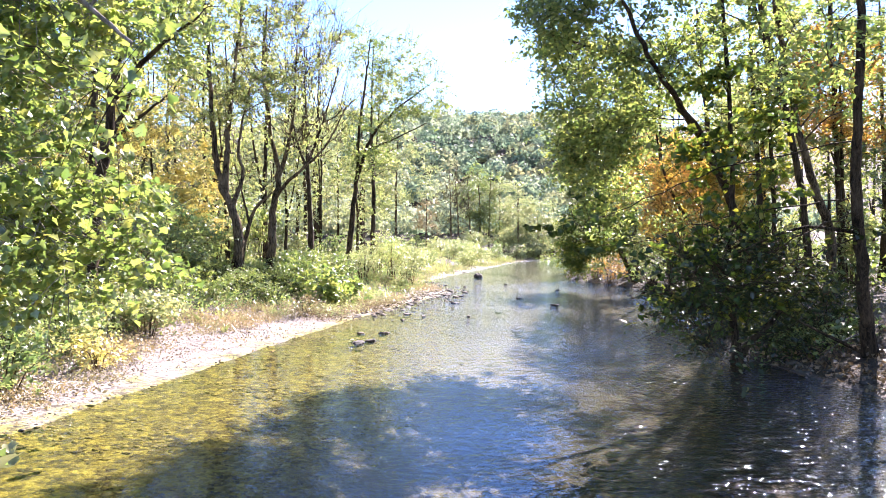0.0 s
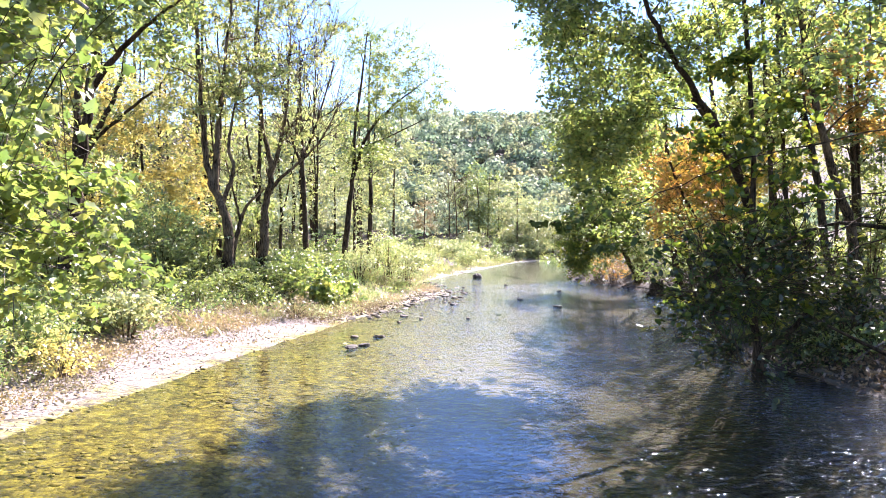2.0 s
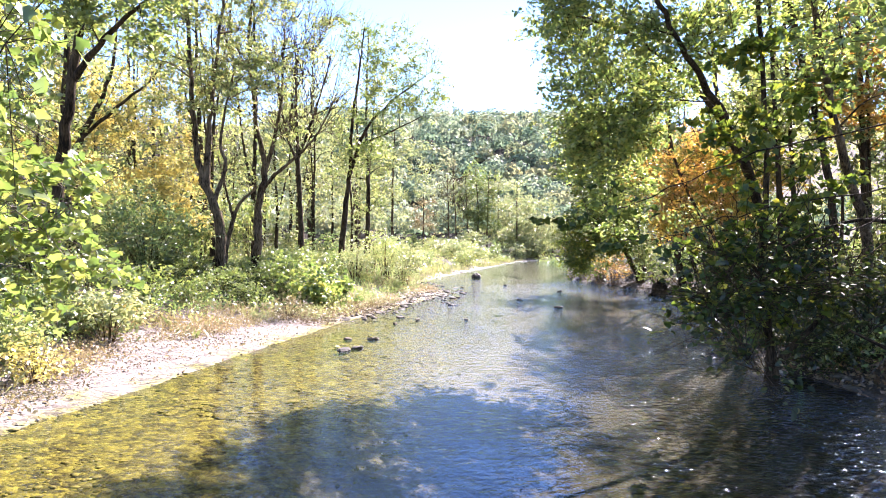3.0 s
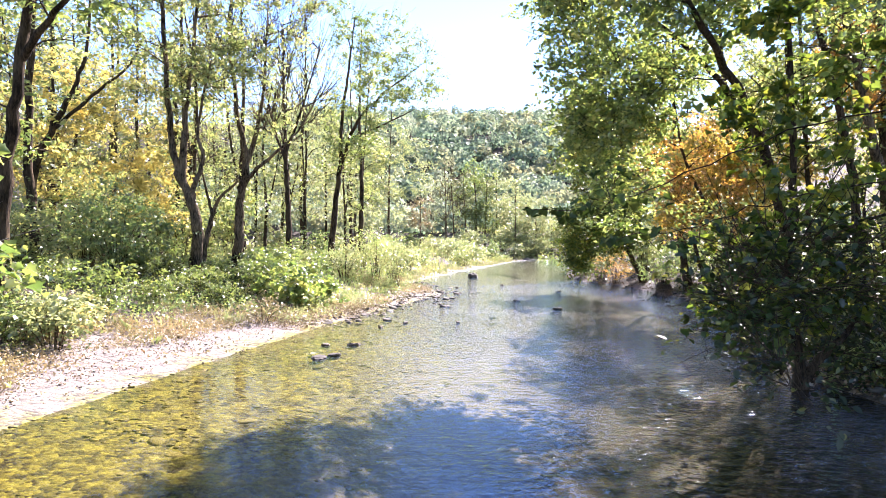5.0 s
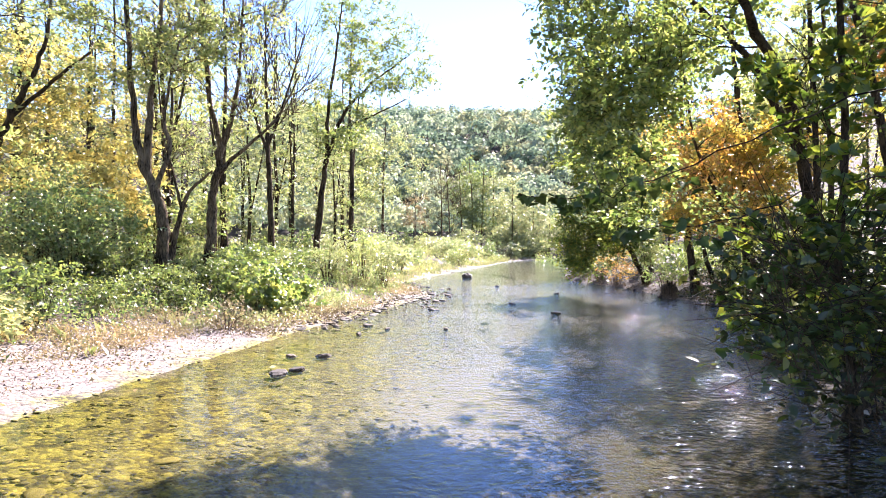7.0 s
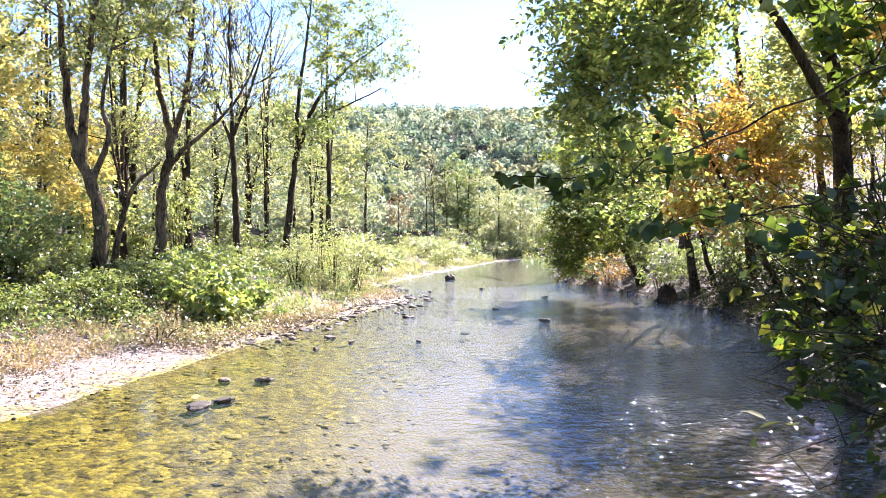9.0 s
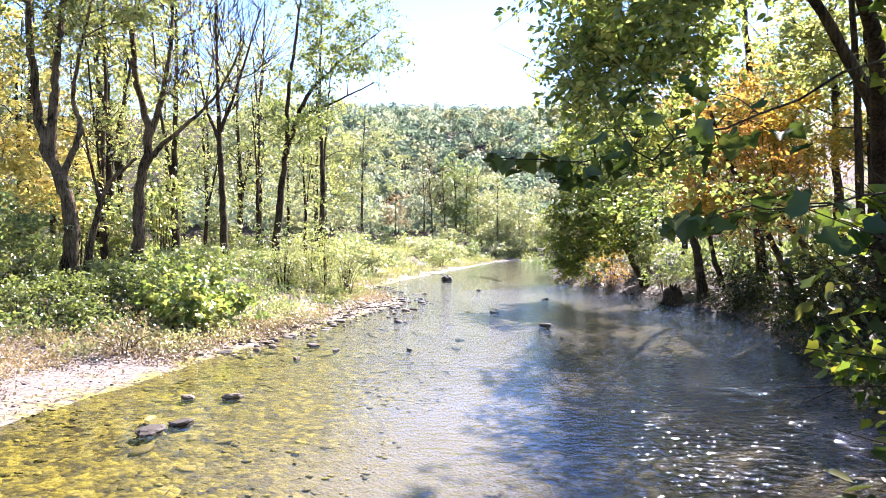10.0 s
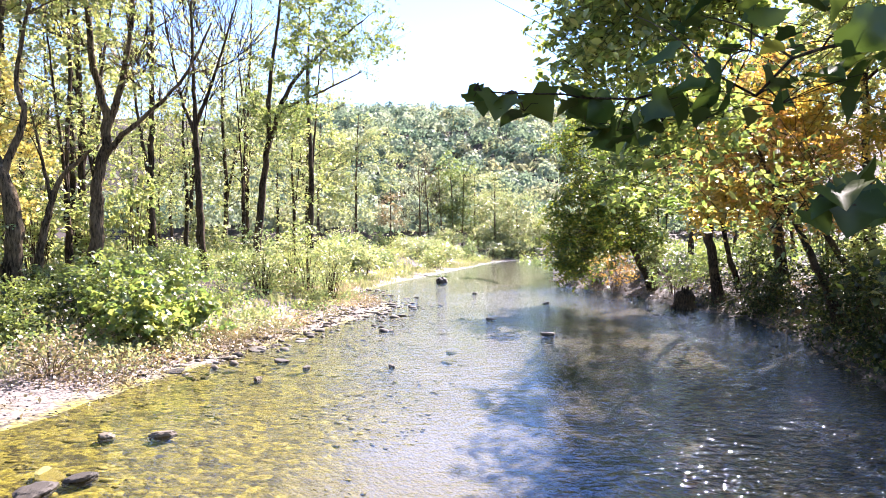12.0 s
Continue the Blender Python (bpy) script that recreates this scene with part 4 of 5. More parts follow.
for k, (x, y, h, w) in enumerate([(13.5, 124, 14.5, 3.4), (17.5, 127, 12, 3.4), (21, 131, 9, 3.4), (11, 133, 17, 3.8), (25, 136, 9, 4), (15, 138, 14, 4)]):
    tree("willow_tree", "rounded pale willow at the far water's edge", [([(x, y, 0.6), (x, y, h * 0.5), (x, y, h * 0.85)], 0.2, 0.05)],
         [(x, y, h * 0.55, w, w, h * 0.42, 58)], SILVER, BARK, leaf=0.27, per=105, spread=0.8, seed=80 + k, group="willows at the bend")


# ---- shrubs ----
SHRUBS = [("shrub", "leafy green shrub on the river bank", HERB, 1.1, 1.2, 1250, 0.115), ("shrub", "low shrub with yellowing leaves", LIME, 0.9, 1.0, 1000, 0.10),
          ("shrub", "dark green shrub of the thicket", GREEN, 1.2, 1.6, 1300, 0.12), ("shrub", "dry reddish-brown shrub by the gravel", DRY, 0.8, 0.7, 700, 0.08),
          ("shrub", "golden autumn shrub on the bank", GOLD, 0.8, 0.8, 900, 0.09),
          ("sapling", "tall leafy sapling under the trees", LIME, 1.7, 4.2, 950, 0.215), ("shrub", "pale grey-green shrub on the bank", SILVER, 1.1, 1.3, 1000, 0.13)]
shrub_kinds = []
for k, (nm, label, mat, w, h, n, size) in enumerate(SHRUBS):
    x, y = [(-8.7, 19.0), (-9.4, 22.5), (-9.8, 30.0), (-5.6, 32.4), (-8.2, 21.6), (-14.2, 47.0), (-9.0, 26.0)][k]
    shrub_kinds.append(shrub(nm, label, on(x, y), w, h, mat, n, size, seed=90 + k, group="bank shrubs"))
shrub("bush", "big rounded green bush at the wood's edge", on(-12.6, 36.6), 2.3, 3.6, HERB, 7000, 0.12, 101, 34, 0.4)
shrub("bush", "tall green bush before golden trees", on(-15.4, 39.5), 2.4, 4.2, LIME, 6500, 0.13, 102, 34, 0.45)
shrub("bush", "light green bush with drooping sprays", on(-15.0, 33.0), 2.2, 3.0, LIME, 5200, 0.12, 103, 30, 0.4)
shrub("bush", "bright large-leaved green bush by the shore", on(-5.4, 36.6), 1.5, 1.6, SUNNY, 1900, 0.14, 104, 22, 0.35, lobed=True)
shrub("bush", "leafy green bush among dry weeds", on(-6.8, 38.2), 1.5, 1.9, GREEN, 2600, 0.12, 105, 24, 0.35)
for k, (x, y, h) in enumerate([(-3.4, 49.2, 3.0), (-2.2, 47.6, 2.4), (-4.4, 51.0, 3.2), (-5.0, 47.2, 2.4), (-3.0, 54.5, 2.6)]):
    shrub("willow_shrub", "thin-stemmed yellow-green willow shrub on the gravel", on(x, y), 1.1, h, [LIME, SILVER][k % 2], 1500, 0.11, 110 + k, 18, 0.3, group="willow shrubs")
# Shrubs in DUSK hold the bank's shade in their leaf colour.
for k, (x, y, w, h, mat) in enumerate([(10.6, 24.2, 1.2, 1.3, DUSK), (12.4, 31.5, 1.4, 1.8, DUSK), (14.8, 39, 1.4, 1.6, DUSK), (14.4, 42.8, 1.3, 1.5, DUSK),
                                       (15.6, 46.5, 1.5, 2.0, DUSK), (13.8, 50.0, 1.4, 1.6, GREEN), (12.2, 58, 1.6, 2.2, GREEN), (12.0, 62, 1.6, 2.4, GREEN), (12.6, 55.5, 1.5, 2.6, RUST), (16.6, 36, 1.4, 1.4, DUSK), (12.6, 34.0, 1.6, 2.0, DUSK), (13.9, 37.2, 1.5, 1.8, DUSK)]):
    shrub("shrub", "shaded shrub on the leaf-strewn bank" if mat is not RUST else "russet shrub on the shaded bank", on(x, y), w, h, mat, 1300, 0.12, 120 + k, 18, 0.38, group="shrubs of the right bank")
rng = np.random.RandomState(8)
made = 0
while made < 105:
    y = rng.uniform(15, 60)
    d = shore_gap(y) + 0.3 + rng.uniform(0, 1) ** 1.4 * 8.5
    x = np.interp(y, LEFT_Y, LEFT_X) - d
    k = rng.choice([0, 0, 6, 1, 2, 2, 3, 4]) if d < 6 else rng.choice([0, 0, 2, 2, 2, 6])
    if d < 4.2 and y > 33:
        k = rng.choice([3, 3, 1, 0, 3])
    s = rng.uniform(0.6, 1.15) * (0.62 if d < 4.5 else 0.9)
    if 30 < y < 41 and d > 4.5 and x > -11.5:
        k, s = 2, s * 0.75
    copy_thing(shrub_kinds[k], pose(x, y, land(x, y) - 0.03, 0, 0, rng.uniform(0, 360)) @ Matrix.Diagonal((s, s, s * rng.uniform(0.8, 1.2), 1)))
    made += 1

for x0, x1, y0, y1, count, kinds, lo, hi in [(-42, -12.5, 43, 62, 34, (5, 5, 5, 2), 0.6, 1.2), (-50, -10, 58, 84, 22, (5, 5), 0.7, 1.3), (16, 34, 20, 62, 18, (5, 2, 5), 0.6, 1.1), (-8.5, -5, 56, 76, 8, (5, 6), 0.5, 0.9), (30, 50, 26, 74, 14, (5, 5), 0.9, 1.6)]:
    for _ in range(count):
        x, y = rng.uniform(x0, x1), rng.uniform(y0, y1)
        s = rng.uniform(lo, hi)
        copy_thing(shrub_kinds[kinds[rng.randint(len(kinds))]], pose(x, y, land(x, y) - 0.03, 0, 0, rng.uniform(0, 360)) @ Matrix.Diagonal((s, s, s * rng.uniform(0.8, 1.2), 1)))
for _ in range(26):
    y = rng.uniform(33, 60)
    x = np.interp(y, RIGHT_Y, RIGHT_X) + rng.uniform(1.6, 9)
    s = rng.uniform(0.45, 0.95)
    copy_thing(shrub_kinds[(5, 2, 2, 5, 0)[rng.randint(5)]], pose(x, y, land(x, y) - 0.03, 0, 0, rng.uniform(0, 360)) @ Matrix.Diagonal((s, s, s * rng.uniform(0.8, 1.2), 1)))
for _ in range(16):
    x, y = rng.uniform(-5, 20), rng.uniform(116, 128)
    if x > np.interp(y, LEFT_Y, LEFT_X) - 1.5:
        y += 12
    s = rng.uniform(1.8, 3.0)
    copy_thing(shrub_kinds[(6, 6, 1, 0)[rng.randint(4)]], pose(x, y, land(x, y) - 0.03, 0, 0, rng.uniform(0, 360)) @ Matrix.Diagonal((s, s, s * rng.uniform(0.7, 1.1), 1)))
for _ in range(40):
    y = rng.uniform(64, 124)
    x = np.interp(y, LEFT_Y, LEFT_X) - rng.uniform(2, 16)
    s = rng.uniform(1.1, 2.2)
    copy_thing(shrub_kinds[(0, 1, 6, 6, 0, 1)[rng.randint(6)]], pose(x, y, land(x, y) - 0.03, 0, 0, rng.uniform(0, 360)) @ Matrix.Diagonal((s, s, s * rng.uniform(0.7, 1.1), 1)))


# ---- low growth and litter ----
def scatter(name, label, category, mat, spots, each, high, wide, size, seed, narrow=0.62, upright=False):
    rng = np.random.RandomState(seed)
    g = Geo()
    for x, y in spots:
        z = land(x, y)
        n = rng.poisson(each)
        p = np.stack([x + rng.normal(size=n) * wide, y + rng.normal(size=n) * wide, z + rng.uniform(0.02, 1, n) * high * rng.uniform(0.5, 1.2)], 1)
        if upright:
            p[:, 2] = z
            d = unit(rng.normal(size=(n, 3)) * 0.35 + np.array([0, 0, 1.0]))
            s = unit(np.cross(d, rng.normal(size=(n, 3))))
            ln = high * rng.uniform(0.5, 1.2, (n, 1))
            bend = rng.normal(size=(n, 3)) * 0.25 * ln
            v = np.stack([p - s * size, p + s * size, p + d * ln + bend, p + d * ln * 0.55 - s * size * 0.9], 1)
            g.add(v.reshape(-1, 3), np.arange(4 * n).reshape(n, 4))
        else:
            leaves(g, p, size, rng, narrow=narrow)
    tagged(new(name, g.mesh(name, mat)), label, category, kind="stuff")


def strip(rng, n, y0, y1, d0, d1, right=False, patch=0.5, seed=0.0, gap=False):
    out = []
    while len(out) < n:
        y, d = rng.uniform(y0, y1), rng.uniform(d0, d1)
        if gap and d < shore_gap(y) * rng.uniform(0.8, 1.15):
            continue
        x = np.interp(y, RIGHT_Y, RIGHT_X) + d if right else np.interp(y, LEFT_Y, LEFT_X) - d
        if lump(x, y, patch, seed) + rng.uniform(-0.25, 0.25) > -0.05:
            out.append((x, y))
    return out


rng = np.random.RandomState(21)
scatter("herb_layer", "green herbs and nettles covering the bank", "herbs", HERB, strip(rng, 1300, 13, 66, 1.5, 14, seed=1, gap=True), 22, 0.5, 0.26, 0.11, 1)
scatter("weed_layer", "yellow-green weeds between the shrubs", "weeds", LIME, strip(rng, 700, 13, 66, 1.5, 12, seed=4, gap=True), 14, 0.45, 0.25, 0.10, 2)
scatter("dry_weeds", "dry brown weeds along the gravel bar", "weeds", DRY, [(x, y) for x, y in strip(rng, 4200, 15, 60, 0.8, 5.0, seed=7, patch=0.8) if -2.2 < np.interp(y, LEFT_Y, LEFT_X) - x - shore_gap(y) < 0.5], 15, 0.28, 0.22, 0.06, 3)
scatter("dry_grass", "straw-coloured grass at the edge of the gravel", "grass", STRAW, strip(rng, 240, 15, 66, 2.2, 6.0, seed=9), 9, 0.35, 0.2, 0.008, 4, upright=True)
scatter("meadow_grass", "pale sunlit grass beside the far water", "grass", STRAW, strip(rng, 1300, 56, 122, 1.2, 22, seed=11, patch=0.1), 9, 0.5, 0.5, 0.03, 5, upright=True)
scatter("meadow_herbs", "yellow-green herbs in the far meadow", "herbs", LIME, strip(rng, 800, 56, 122, 1.5, 22, seed=12, patch=0.2), 14, 0.9, 0.5, 0.2, 6)
scatter("fallen_leaves", "fallen brown leaves on the gravel and banks", "leaves", DRY, strip(rng, 1500, 13, 60, 0.6, 6, seed=13), 3, 0.02, 0.5, 0.09, 7)
scatter("fallen_leaves", "fallen leaves on the shaded bank", "leaves", LITTER, strip(rng, 1100, 8, 66, 0.6, 9, True, seed=14), 5, 0.03, 0.5, 0.10, 8)
scatter("leaf_litter", "brown leaf litter covering the bank below the stump", "leaves", LITTER, strip(rng, 1000, 30, 66, 0.05, 5.0, True, seed=17, patch=1.1), 9, 0.05, 0.35, 0.11, 20)
scatter("shore_grass", "pale dry grass along the far gravel", "grass", STRAW, strip(rng, 520, 54, 110, 0.3, 3.4, seed=18, patch=0.5), 9, 0.3, 0.35, 0.02, 21, upright=True)
scatter("leaf_litter", "brown leaf litter and twigs at the foot of the trees", "leaves", LITTER, strip(rng, 900, 13, 25, 0.15, 4.0, True, seed=16, patch=1.5), 9, 0.04, 0.3, 0.10, 12)
# Darkened leaf colour stands for the shade at the trunk feet.
scatter("shaded_undergrowth", "brush at the foot of the bank trees, darkened for shade", "undergrowth", DUSK, [(rng.uniform(-12.5, -7.2), rng.uniform(33.5, 41)) for _ in range(230)], 24, 0.75, 0.3, 0.11, 14)
scatter("gravel_litter", "brown twigs and leaf scraps strewn on the gravel", "leaves", LITTER, strip(rng, 900, 14, 40, 1.2, 4.6, seed=19, patch=1.1), 9, 0.05, 0.22, 0.05, 15)
scatter("dry_brush", "dry reddish-brown brush reaching down to the water", "weeds", DRY, strip(rng, 150, 31.5, 39.5, 0.15, 2.2, seed=23, patch=0.9), 16, 0.34, 0.2, 0.06, 16)
scatter("dry_brush", "dark tangled twigs and weeds on the stony shore", "weeds", LITTER, strip(rng, 170, 31.5, 41, 0.1, 1.8, seed=29, patch=1.2), 14, 0.28, 0.2, 0.07, 17)
scatter("shore_herbs", "pale green herbs at the edge of the shore", "herbs", SILVER, strip(rng, 170, 32.5, 41, 0.6, 3.0, seed=31, patch=0.9), 18, 0.4, 0.22, 0.08, 18)
# Shade on the bank face is put into these leaves' colour.
scatter("bank_herbs", "leaves overhanging the bank, shade put into their colour", "herbs", DUSK, strip(rng, 620, 22.5, 46, 0.05, 2.4, True, seed=33, patch=0.9), 20, 0.45, 0.26, 0.10, 19)
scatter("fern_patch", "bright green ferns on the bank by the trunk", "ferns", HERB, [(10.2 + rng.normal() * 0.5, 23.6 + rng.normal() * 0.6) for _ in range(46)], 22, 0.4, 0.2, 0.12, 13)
# These herbs take DUSK, painting in the shade under the trees.
scatter("herb_layer", "herbs under the right-hand trees, shade put into their colour", "herbs", DUSK, strip(rng, 800, 10, 70, 1.2, 12, True, seed=15), 16, 0.45, 0.28, 0.11, 9)
scatter("wood_undergrowth", "leafy undergrowth on the floor of the wood", "undergrowth", LIME, [(rng.uniform(-60, -14), rng.uniform(36, 100)) for _ in range(1500)], 22, 1.5, 0.6, 0.2, 10)
scatter("wood_undergrowth", "green undergrowth under the right-hand trees", "undergrowth", GREEN, [(rng.uniform(15.5, 55), rng.uniform(14, 122)) for _ in range(1250)], 16, 1.5, 0.7, 0.26, 11)

# ---- stones ----
def ico():
    bm = bmesh.new()
    bmesh.ops.create_icosphere(bm, subdivisions=1, radius=1)
    v = np.array([q.co[:] for q in bm.verts])
    f = np.array([[q.index for q in p.verts] for p in bm.faces])
    bm.free()
    return v, f


ICO_V, ICO_F = ico()


def pebbles(name, label, mat, spots, lo, hi, seed, sink=0.3, smooth=False, tall=1.0, rough=0.2):
    rng = np.random.RandomState(seed)
    g = Geo()
    for x, y in spots:
        s = lo * (hi / lo) ** (rng.uniform(0, 1) ** 1.8)
        v = ICO_V * rng.uniform(1 - rough, 1 + rough, (len(ICO_V), 1)) * s * np.array([1, rng.uniform(0.55, 0.95), rng.uniform(0.3, 0.6) * tall])
        a = rng.uniform(0, 2 * np.pi)
        v = v @ np.array([[math.cos(a), -math.sin(a), 0], [math.sin(a), math.cos(a), 0], [0, 0, 1]]).T
        g.add(v + np.array([x, y, land(x, y) + s * sink * 0.5]), ICO_F)
    tagged(new(name, g.mesh(name, mat, smooth)), label, "stones", kind="stuff")


rng = np.random.RandomState(33)
pebbles("pebbles", "pale rounded pebbles of the gravel bar", STONE, strip(rng, 2600, 13, 64, -0.15, 3.8, patch=0.9, seed=2), 0.012, 0.05, 1)
pebbles("bed_stones", "algae-stained stones under the shallow water", BEDSTONE, strip(rng, 3900, 12, 50, -5.8, 0.1, patch=0.5, seed=5), 0.025, 0.11, 2, sink=0.05, tall=0.32)
pebbles("bank_stones", "brown stones at the foot of the shaded bank", WET, strip(rng, 500, 14, 66, -1.2, 0.8, True, seed=6), 0.04, 0.2, 3)


rng = np.random.RandomState(34)
riffle = [(np.interp(y, LEFT_Y, LEFT_X) - 0.5 + rng.normal() * 1.0, y) for y in rng.uniform(33, 58, 1300)]
pebbles("riffle_stones", "jumbled dark angular stones along the riffle's edge", SLAB, riffle[:800], 0.03, 0.18, 4, sink=0.2, tall=0.85, rough=0.42)
pebbles("riffle_stones", "pale broken stones among dark ones at the riffle", STONE, riffle[800:], 0.03, 0.13, 5, sink=0.2, tall=0.8, rough=0.42)


def stone_mesh(seed, flat=True, fine=2):
    rng = np.random.RandomState(seed)
    bm = bmesh.new()
    bmesh.ops.create_icosphere(bm, subdivisions=fine, radius=1)
    for q in bm.verts:
        n = noise.noise(q.co * 0.9 + Vector((seed * 3.1, 0, 0))) * 0.45 + noise.noise(q.co * 2.3 + Vector((0, seed * 1.7, 0))) * 0.22 + noise.noise(q.co * 5.1 + Vector((0, 0, seed))) * 0.09
        q.co *= 1 + n
        if flat:
            q.co.z = max(-0.5, min(q.co.z * 0.5, 0.34))
    me = bpy.data.meshes.new("river_stone")
    bm.to_mesh(me)
    bm.free()
    return me


shapes = []
for k in range(5):
    me = stone_mesh(k + 1)
    me.polygons.foreach_set("use_smooth", [True] * len(me.polygons))
    dark = me.copy()
    me.materials.append(STONE)
    dark.materials.append(WET)
    mossy = dark.copy()
    mossy.materials[0] = BEDSTONE
    shapes.append((me, dark, mossy))


def stone(x, y, size, k, wet=False, turn=0.0, lift=None):
    ob = new("river_stone", shapes[k % 5][2 if wet is None else 1 if wet else 0])
    z = max(land(x, y), -0.12) if lift is None else lift
    ob.matrix_world = pose(x, y, z + size * 0.14, random.uniform(-8, 8), random.uniform(-8, 8), turn) @ Matrix.Diagonal((size, size * 0.8, size * (0.9 if wet else 0.55), 1))
    tagged(ob, "algae-stained flat stone under clear water" if wet is None else "dark wet stone standing in the river" if wet else "pale flat stone at the water's edge", "stone", "river stones")


slabs = []
for k in range(6):
    me = stone_mesh(k + 21, True, 3)
    me.materials.append((SLAB, WET, BEDSTONE)[k % 3])
    slabs.append(me)
for k, (x, y, size, wet) in enumerate(STONES):
    ob = new("river_stone", slabs[(2 if wet is None else 1 if wet else 0) + 3 * (k % 2)])
    bed = land(x, y)
    crest = max(-0.01 if wet is None else 0.03 + 0.1 * size, bed + 0.06)
    wide = size * (1.1 if wet is None else 0.85)
    tall = (crest - bed) / 0.8
    ob.matrix_world = pose(x, y, bed + 0.45 * tall, random.uniform(-12, 12), random.uniform(-12, 12), 40 * k) @ Matrix.Diagonal((wide, wide * 0.66, tall, 1))
    tagged(ob, "dark wet stone standing in the river" if wet else "brown flat stone breaking the shallow water", "stone", "river stones")
boulder = new("boulder", stone_mesh(7, False, 3))
boulder.data.materials.append(WET)
boulder.matrix_world = pose(3.17, 65.8, 0.05, 10, 0, 30) @ Matrix.Diagonal((0.42, 0.36, 0.36, 1))
tagged(boulder, "dark rounded boulder standing in the far shallows", "boulder")
rng = np.random.RandomState(44)
for k in range(120):
    y = rng.uniform(36, 62)
    x = np.interp(y, LEFT_Y, LEFT_X) + rng.normal() * 1.15 + 0.2
    stone(x, y, 0.05 + 0.16 * rng.uniform() ** 2, k, rng.uniform() < 0.85, rng.uniform(0, 360))
for k in range(50):
    y = rng.uniform(18, 35)
    x = np.interp(y, LEFT_Y, LEFT_X) + rng.uniform(0.4, 4.5)
    stone(x, y, 0.07 + 0.13 * rng.uniform() ** 2, k, None, rng.uniform(0, 360), lift=land(x, y) - 0.03)


# ---- wooded hill ----
def hill_woods():
    rng = np.random.RandomState(77)
    sets = [Geo(), Geo(), Geo()]
    for y in np.concatenate([np.arange(156, 212, 9.0), np.arange(212, 380, 7.8)]):
        for x in np.arange(-72, 96, 8.2):
            px, py = x + rng.uniform(-3, 3), y + rng.uniform(-3, 3)
            h, w = rng.uniform(7, 13), rng.uniform(3.8, 6.8)
            z = land(px, py)
            n = 225 if y > 211 else 380
            d = unit(rng.normal(size=(n, 3)))
            d[:, 2] = np.abs(d[:, 2]) * 1.1 - 0.25
            p = np.array([px, py, z + h * 0.55]) + d * np.array([w, w, h * 0.5]) * rng.uniform(0.75, 1.08, (n, 1))
            k = rng.choice([0, 0, 0, 1, 1, 2])
            g = sets[k]
            nor = unit(d + rng.normal(size=(n, 3)) * 0.28)
            a = unit(np.cross(nor, rng.normal(size=(n, 3))))
            b = np.cross(nor, a)
            s = rng.uniform(0.34, 0.82, (n, 1)) * (1 if y > 211 else 0.76)
            v = np.stack([p - a * s, p + b * s * 0.8, p + a * s, p - b * s * 0.8], 1)
            g.add(v.reshape(-1, 3), np.arange(4 * n).reshape(n, 4))
    # Haze on the hill comes from the leaf colours themselves.
    for g, mat, label in zip(sets, (HILL_A, HILL_B, HILL_C), ("dense green forest on the far hillside, haze put into its colour", "green crowns on the far hillside, paled by haze in their colour", "ochre-green crowns on the far hillside, haze put into their colour")):
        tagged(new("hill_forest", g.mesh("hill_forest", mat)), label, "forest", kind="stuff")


hill_woods()


# ---- boughs close to the way ----
def bough(name, label, path, tufts, mat, size, seed):
    rng = np.random.RandomState(seed)
    base = np.array(path[0], float)
    root = thing(name, base, label, "branch")
    wood, leaf = Geo(), Geo()
    p = glide(path, 24) - base
    p[1:-1] += rng.normal(size=(22, 3)) * 0.035
    tube(wood, p, np.linspace(0.018, 0.004, 24), 5)
    for x, y, z, s, n in tufts:
        c = np.array([x, y, z]) - base
        k = int(np.argmin(np.linalg.norm(p - c, axis=1)))
        tube(wood, glide([p[k], (p[k] + c) / 2 + np.array([0, 0, 0.05]), c], 5), np.linspace(0.008, 0.003, 5), 4)
        at = c + rng.normal(size=(n, 3)) * np.array([s, s * 0.6, s * 0.45])
        leaves(leaf, at, size, rng, up=1.1, droop=0.7, lobed=True)
        for q in at:
            tube(wood, np.array([c, (c + q) / 2 + np.array([0, 0, 0.02]), q]), [0.003, 0.0025, 0.002], 3)
    part("branch", wood.mesh("branch", DARK_BARK), root)
    part("foliage", leaf.mesh("foliage", mat), root, kind="stuff")


# The four SHADE boughs have shade put into their leaf colour.
bough("bough", "overhanging sycamore bough with lobed leaves coloured as shaded", [(9.0, 20.4, 5.4), (6.6, 21.4, 4.9), (4.4, 22.1, 4.0), (3.2, 22.4, 3.6), (2.05, 22.4, 3.6)],
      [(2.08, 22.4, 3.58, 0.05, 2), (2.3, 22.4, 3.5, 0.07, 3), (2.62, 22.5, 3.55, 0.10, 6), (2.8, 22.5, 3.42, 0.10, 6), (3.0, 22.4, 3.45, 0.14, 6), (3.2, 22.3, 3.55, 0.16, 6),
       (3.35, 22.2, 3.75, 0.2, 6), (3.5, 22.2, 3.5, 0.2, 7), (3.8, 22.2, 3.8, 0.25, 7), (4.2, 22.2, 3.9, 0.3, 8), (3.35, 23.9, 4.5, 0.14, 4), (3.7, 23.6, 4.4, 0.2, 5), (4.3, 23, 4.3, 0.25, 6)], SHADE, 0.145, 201)
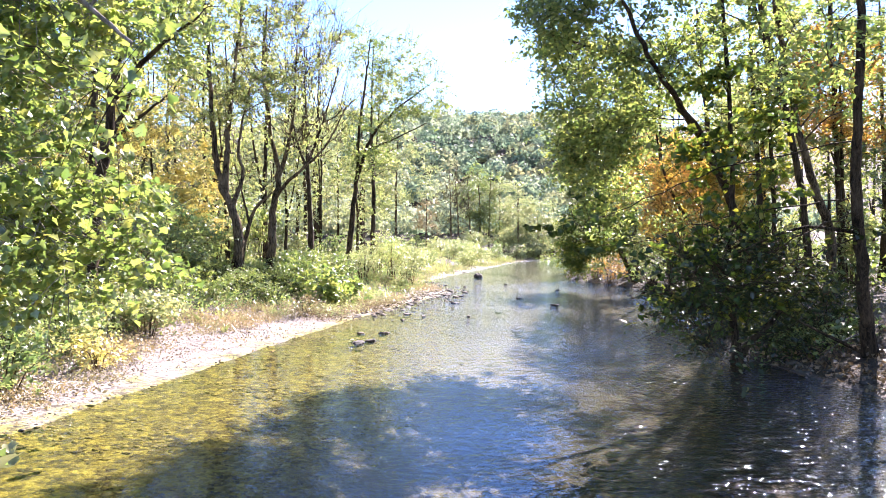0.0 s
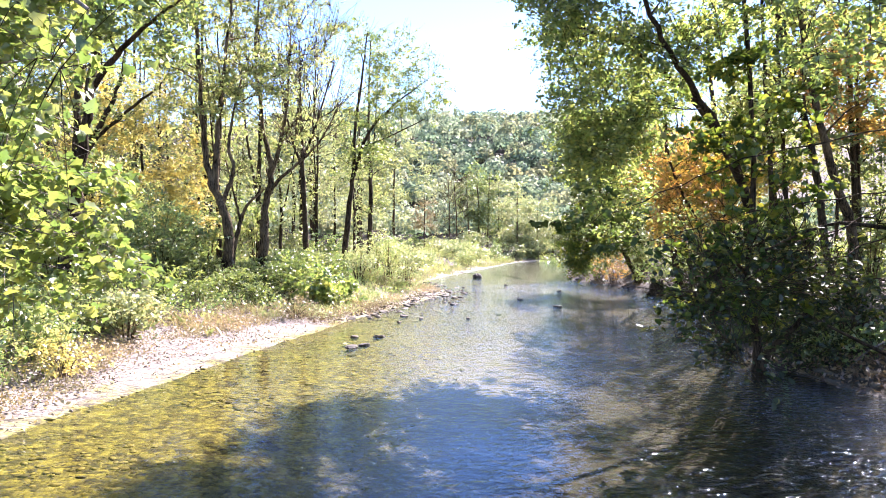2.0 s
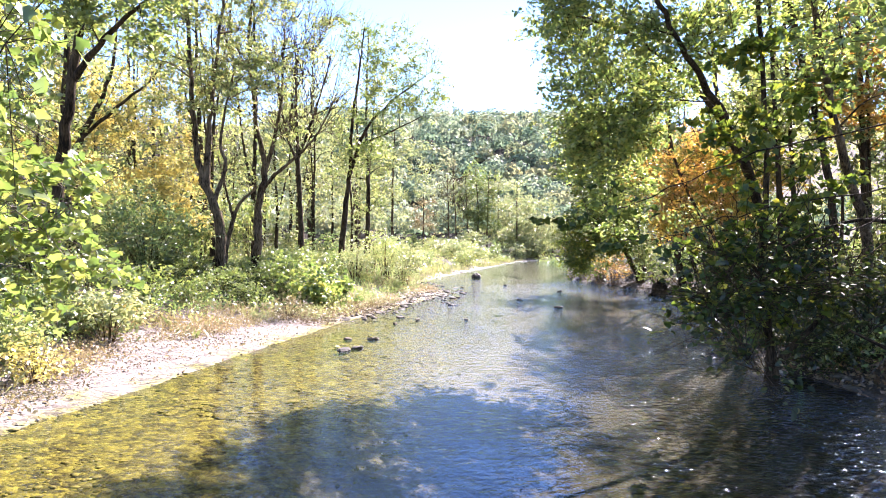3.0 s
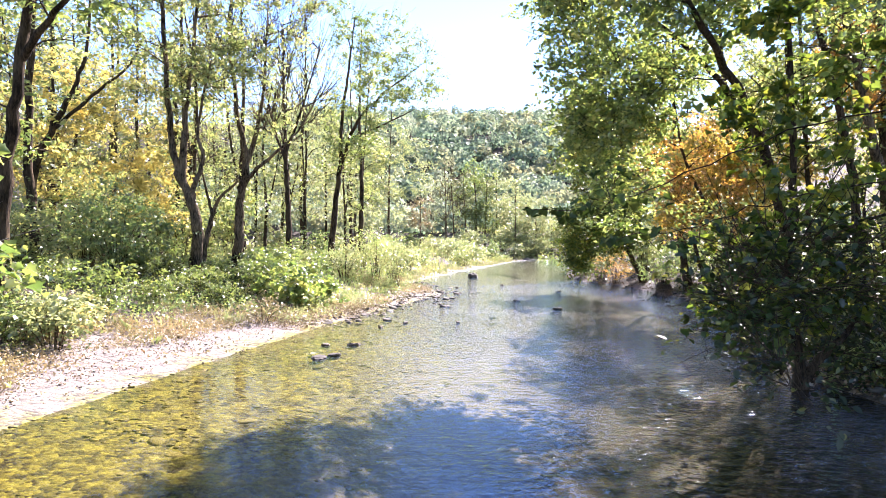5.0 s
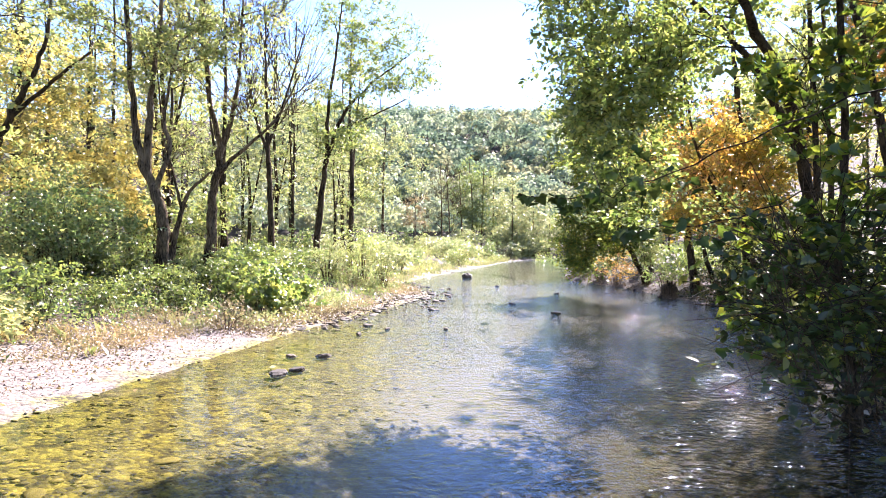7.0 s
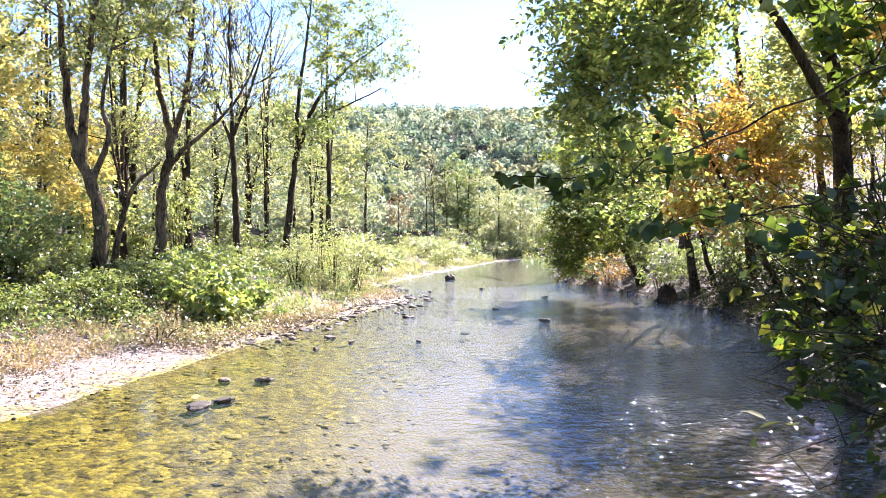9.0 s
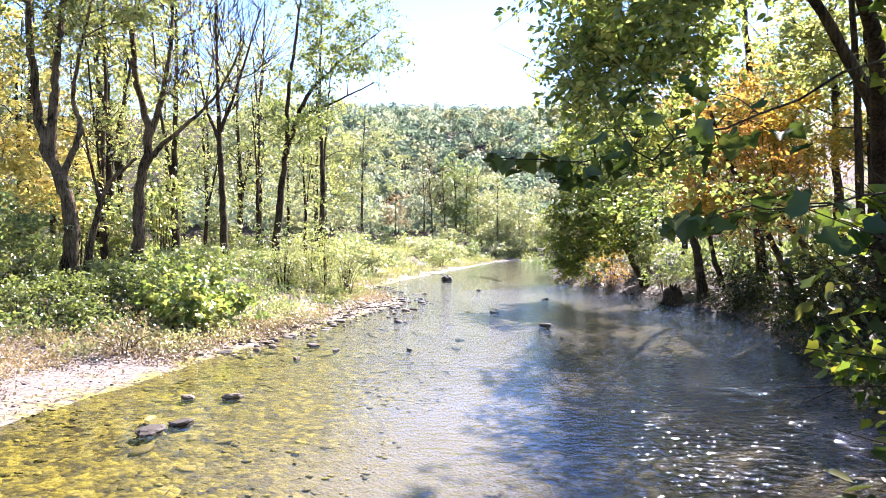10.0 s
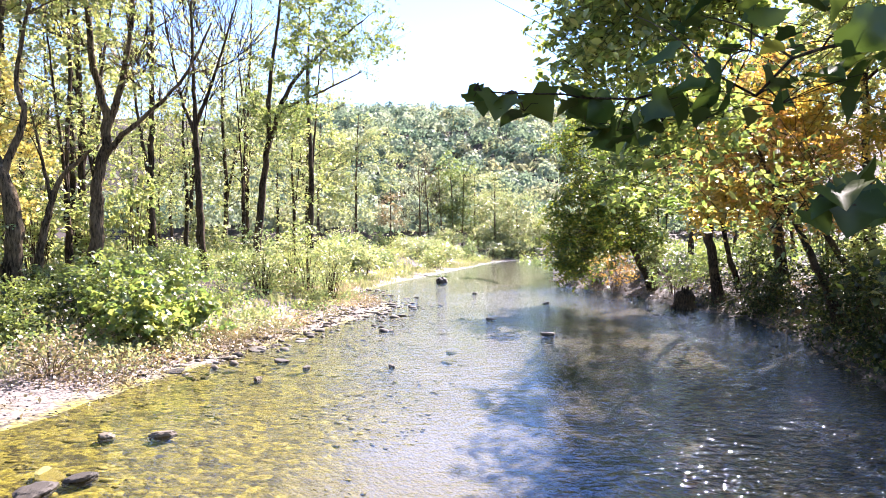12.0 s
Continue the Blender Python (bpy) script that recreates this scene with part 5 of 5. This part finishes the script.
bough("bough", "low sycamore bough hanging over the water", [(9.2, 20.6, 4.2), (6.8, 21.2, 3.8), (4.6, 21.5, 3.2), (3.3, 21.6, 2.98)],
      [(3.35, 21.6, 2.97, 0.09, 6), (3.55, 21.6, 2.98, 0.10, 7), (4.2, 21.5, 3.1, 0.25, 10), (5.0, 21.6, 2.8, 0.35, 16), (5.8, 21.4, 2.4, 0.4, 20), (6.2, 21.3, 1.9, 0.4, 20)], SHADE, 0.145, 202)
bough("bough", "drooping bough with lobed leaves coloured as shaded over the water", [(9.2, 20.6, 3.9), (6.6, 20.4, 2.7), (4.9, 19.8, 1.9)],
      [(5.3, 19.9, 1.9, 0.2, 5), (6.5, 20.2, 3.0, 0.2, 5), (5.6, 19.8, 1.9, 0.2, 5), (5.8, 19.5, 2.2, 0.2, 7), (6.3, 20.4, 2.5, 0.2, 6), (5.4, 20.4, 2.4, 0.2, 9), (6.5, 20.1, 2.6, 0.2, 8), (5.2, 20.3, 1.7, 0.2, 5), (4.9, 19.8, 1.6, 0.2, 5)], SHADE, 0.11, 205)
bough("bough", "long trailing bough with sparse leaves coloured as shaded near the water", [(9.2, 20.6, 3.3), (7.0, 21.0, 2.3), (5.4, 20.8, 1.5), (4.4, 20.4, 0.9)],
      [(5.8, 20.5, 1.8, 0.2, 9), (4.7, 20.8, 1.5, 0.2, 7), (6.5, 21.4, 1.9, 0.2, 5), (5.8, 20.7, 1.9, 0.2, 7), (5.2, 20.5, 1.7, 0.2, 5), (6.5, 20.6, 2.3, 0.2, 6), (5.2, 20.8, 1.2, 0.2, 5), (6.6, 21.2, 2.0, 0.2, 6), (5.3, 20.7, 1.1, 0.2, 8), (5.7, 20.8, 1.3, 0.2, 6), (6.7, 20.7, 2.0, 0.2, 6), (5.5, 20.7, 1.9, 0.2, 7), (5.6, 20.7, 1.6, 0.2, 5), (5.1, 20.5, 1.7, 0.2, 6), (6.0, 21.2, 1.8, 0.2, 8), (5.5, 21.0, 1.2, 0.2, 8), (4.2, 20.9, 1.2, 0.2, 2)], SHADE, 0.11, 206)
bough("bough", "sunlit bough with bright yellow-green lobed leaves", [(-9.6, 15.2, 7.2), (-7.6, 15.2, 6.6), (-5.6, 15.2, 5.8), (-4.6, 15.2, 5.2)],
      [(-5.4, 15.2, 4.8, 0.22, 7), (-5.1, 15.2, 6.0, 0.22, 7), (-4.6, 15.2, 5.5, 0.22, 7), (-4.1, 15.2, 6.1, 0.22, 7), (-3.7, 15.2, 6.1, 0.22, 7), (-5.3, 15.2, 3.8, 0.22, 7), (-4.5, 15.2, 3.5, 0.22, 7), (-4.9, 15.2, 4.6, 0.22, 7), (-4.1, 15.2, 5.2, 0.22, 7), (-5.4, 15.2, 4.1, 0.22, 7), (-4.4, 15.2, 4.6, 0.22, 7)], SUNNY, 0.15, 204)
bough("bough", "low leafy sprig above the shallows", [(-9.8, 14.9, 3.0), (-6.5, 12.8, 2.2), (-3.3, 10.7, 1.72)],
      [(-3.15, 10.6, 1.72, 0.10, 7), (-3.5, 10.7, 1.7, 0.2, 8)], LIME, 0.13, 203)


# ---- dead wood ----
def stump(x, y):
    rng = np.random.RandomState(9)
    z = land(x, y)
    root = thing("tree_stump", (x, y, z), "dark rotten stump at the water's edge", "stump")
    g = Geo()
    h = np.array([-0.3, 0.0, 0.15, 0.35, 0.6, 0.8])
    tube(g, np.stack([0.06 * h, 0.03 * h, h], 1), np.array([0.66, 0.56, 0.50, 0.42, 0.44, 0.30]), 11)
    for a in np.arange(0, 6.2, 1.1):
        d = np.array([math.cos(a), math.sin(a), 0])
        tube(g, np.array([d * 0.3 + np.array([0, 0, 0.2]), d * 0.65 + np.array([0, 0, 0.02]), d * 1.0 - np.array([0, 0, 0.2])]), [0.14, 0.10, 0.04], 6)
    part("trunk", g.mesh("trunk", DARK_BARK, True), root)
    t = Geo()
    for _ in range(9):
        q = rng.normal(size=2) * 0.12
        tube(t, np.array([[q[0], q[1], 0.65], [q[0] * 1.6, q[1] * 1.6, 0.85], [q[0] * 2, q[1] * 2, 0.88 + rng.uniform(0, 0.2)]]), [0.09, 0.06, 0.01], 5)
    part("splintered_top", t.mesh("splintered_top", DARK_BARK), root)


stump(12.9, 46.6)
for k, pts in enumerate([[(9.0, 21.8, 0.25), (9.6, 22.1, 0.62), (10.4, 22.5, 0.85), (11.4, 23.0, 1.05)], [(9.6, 24.6, 0.1), (10.8, 25.2, 0.6), (12.2, 25.6, 0.9)], [(12.6, 43.5, 0.1), (13.6, 44.2, 0.5), (15, 44.4, 0.9)]]):
    base = np.array(pts[0])
    root = thing("fallen_branch", base, "grey fallen branch lying on the bank", "branch")
    g = Geo()
    tube(g, glide(pts, 14) - base, np.linspace(0.01, 0.03, 14), 7)
    part("stick", g.mesh("stick", PALE_BARK, True), root)
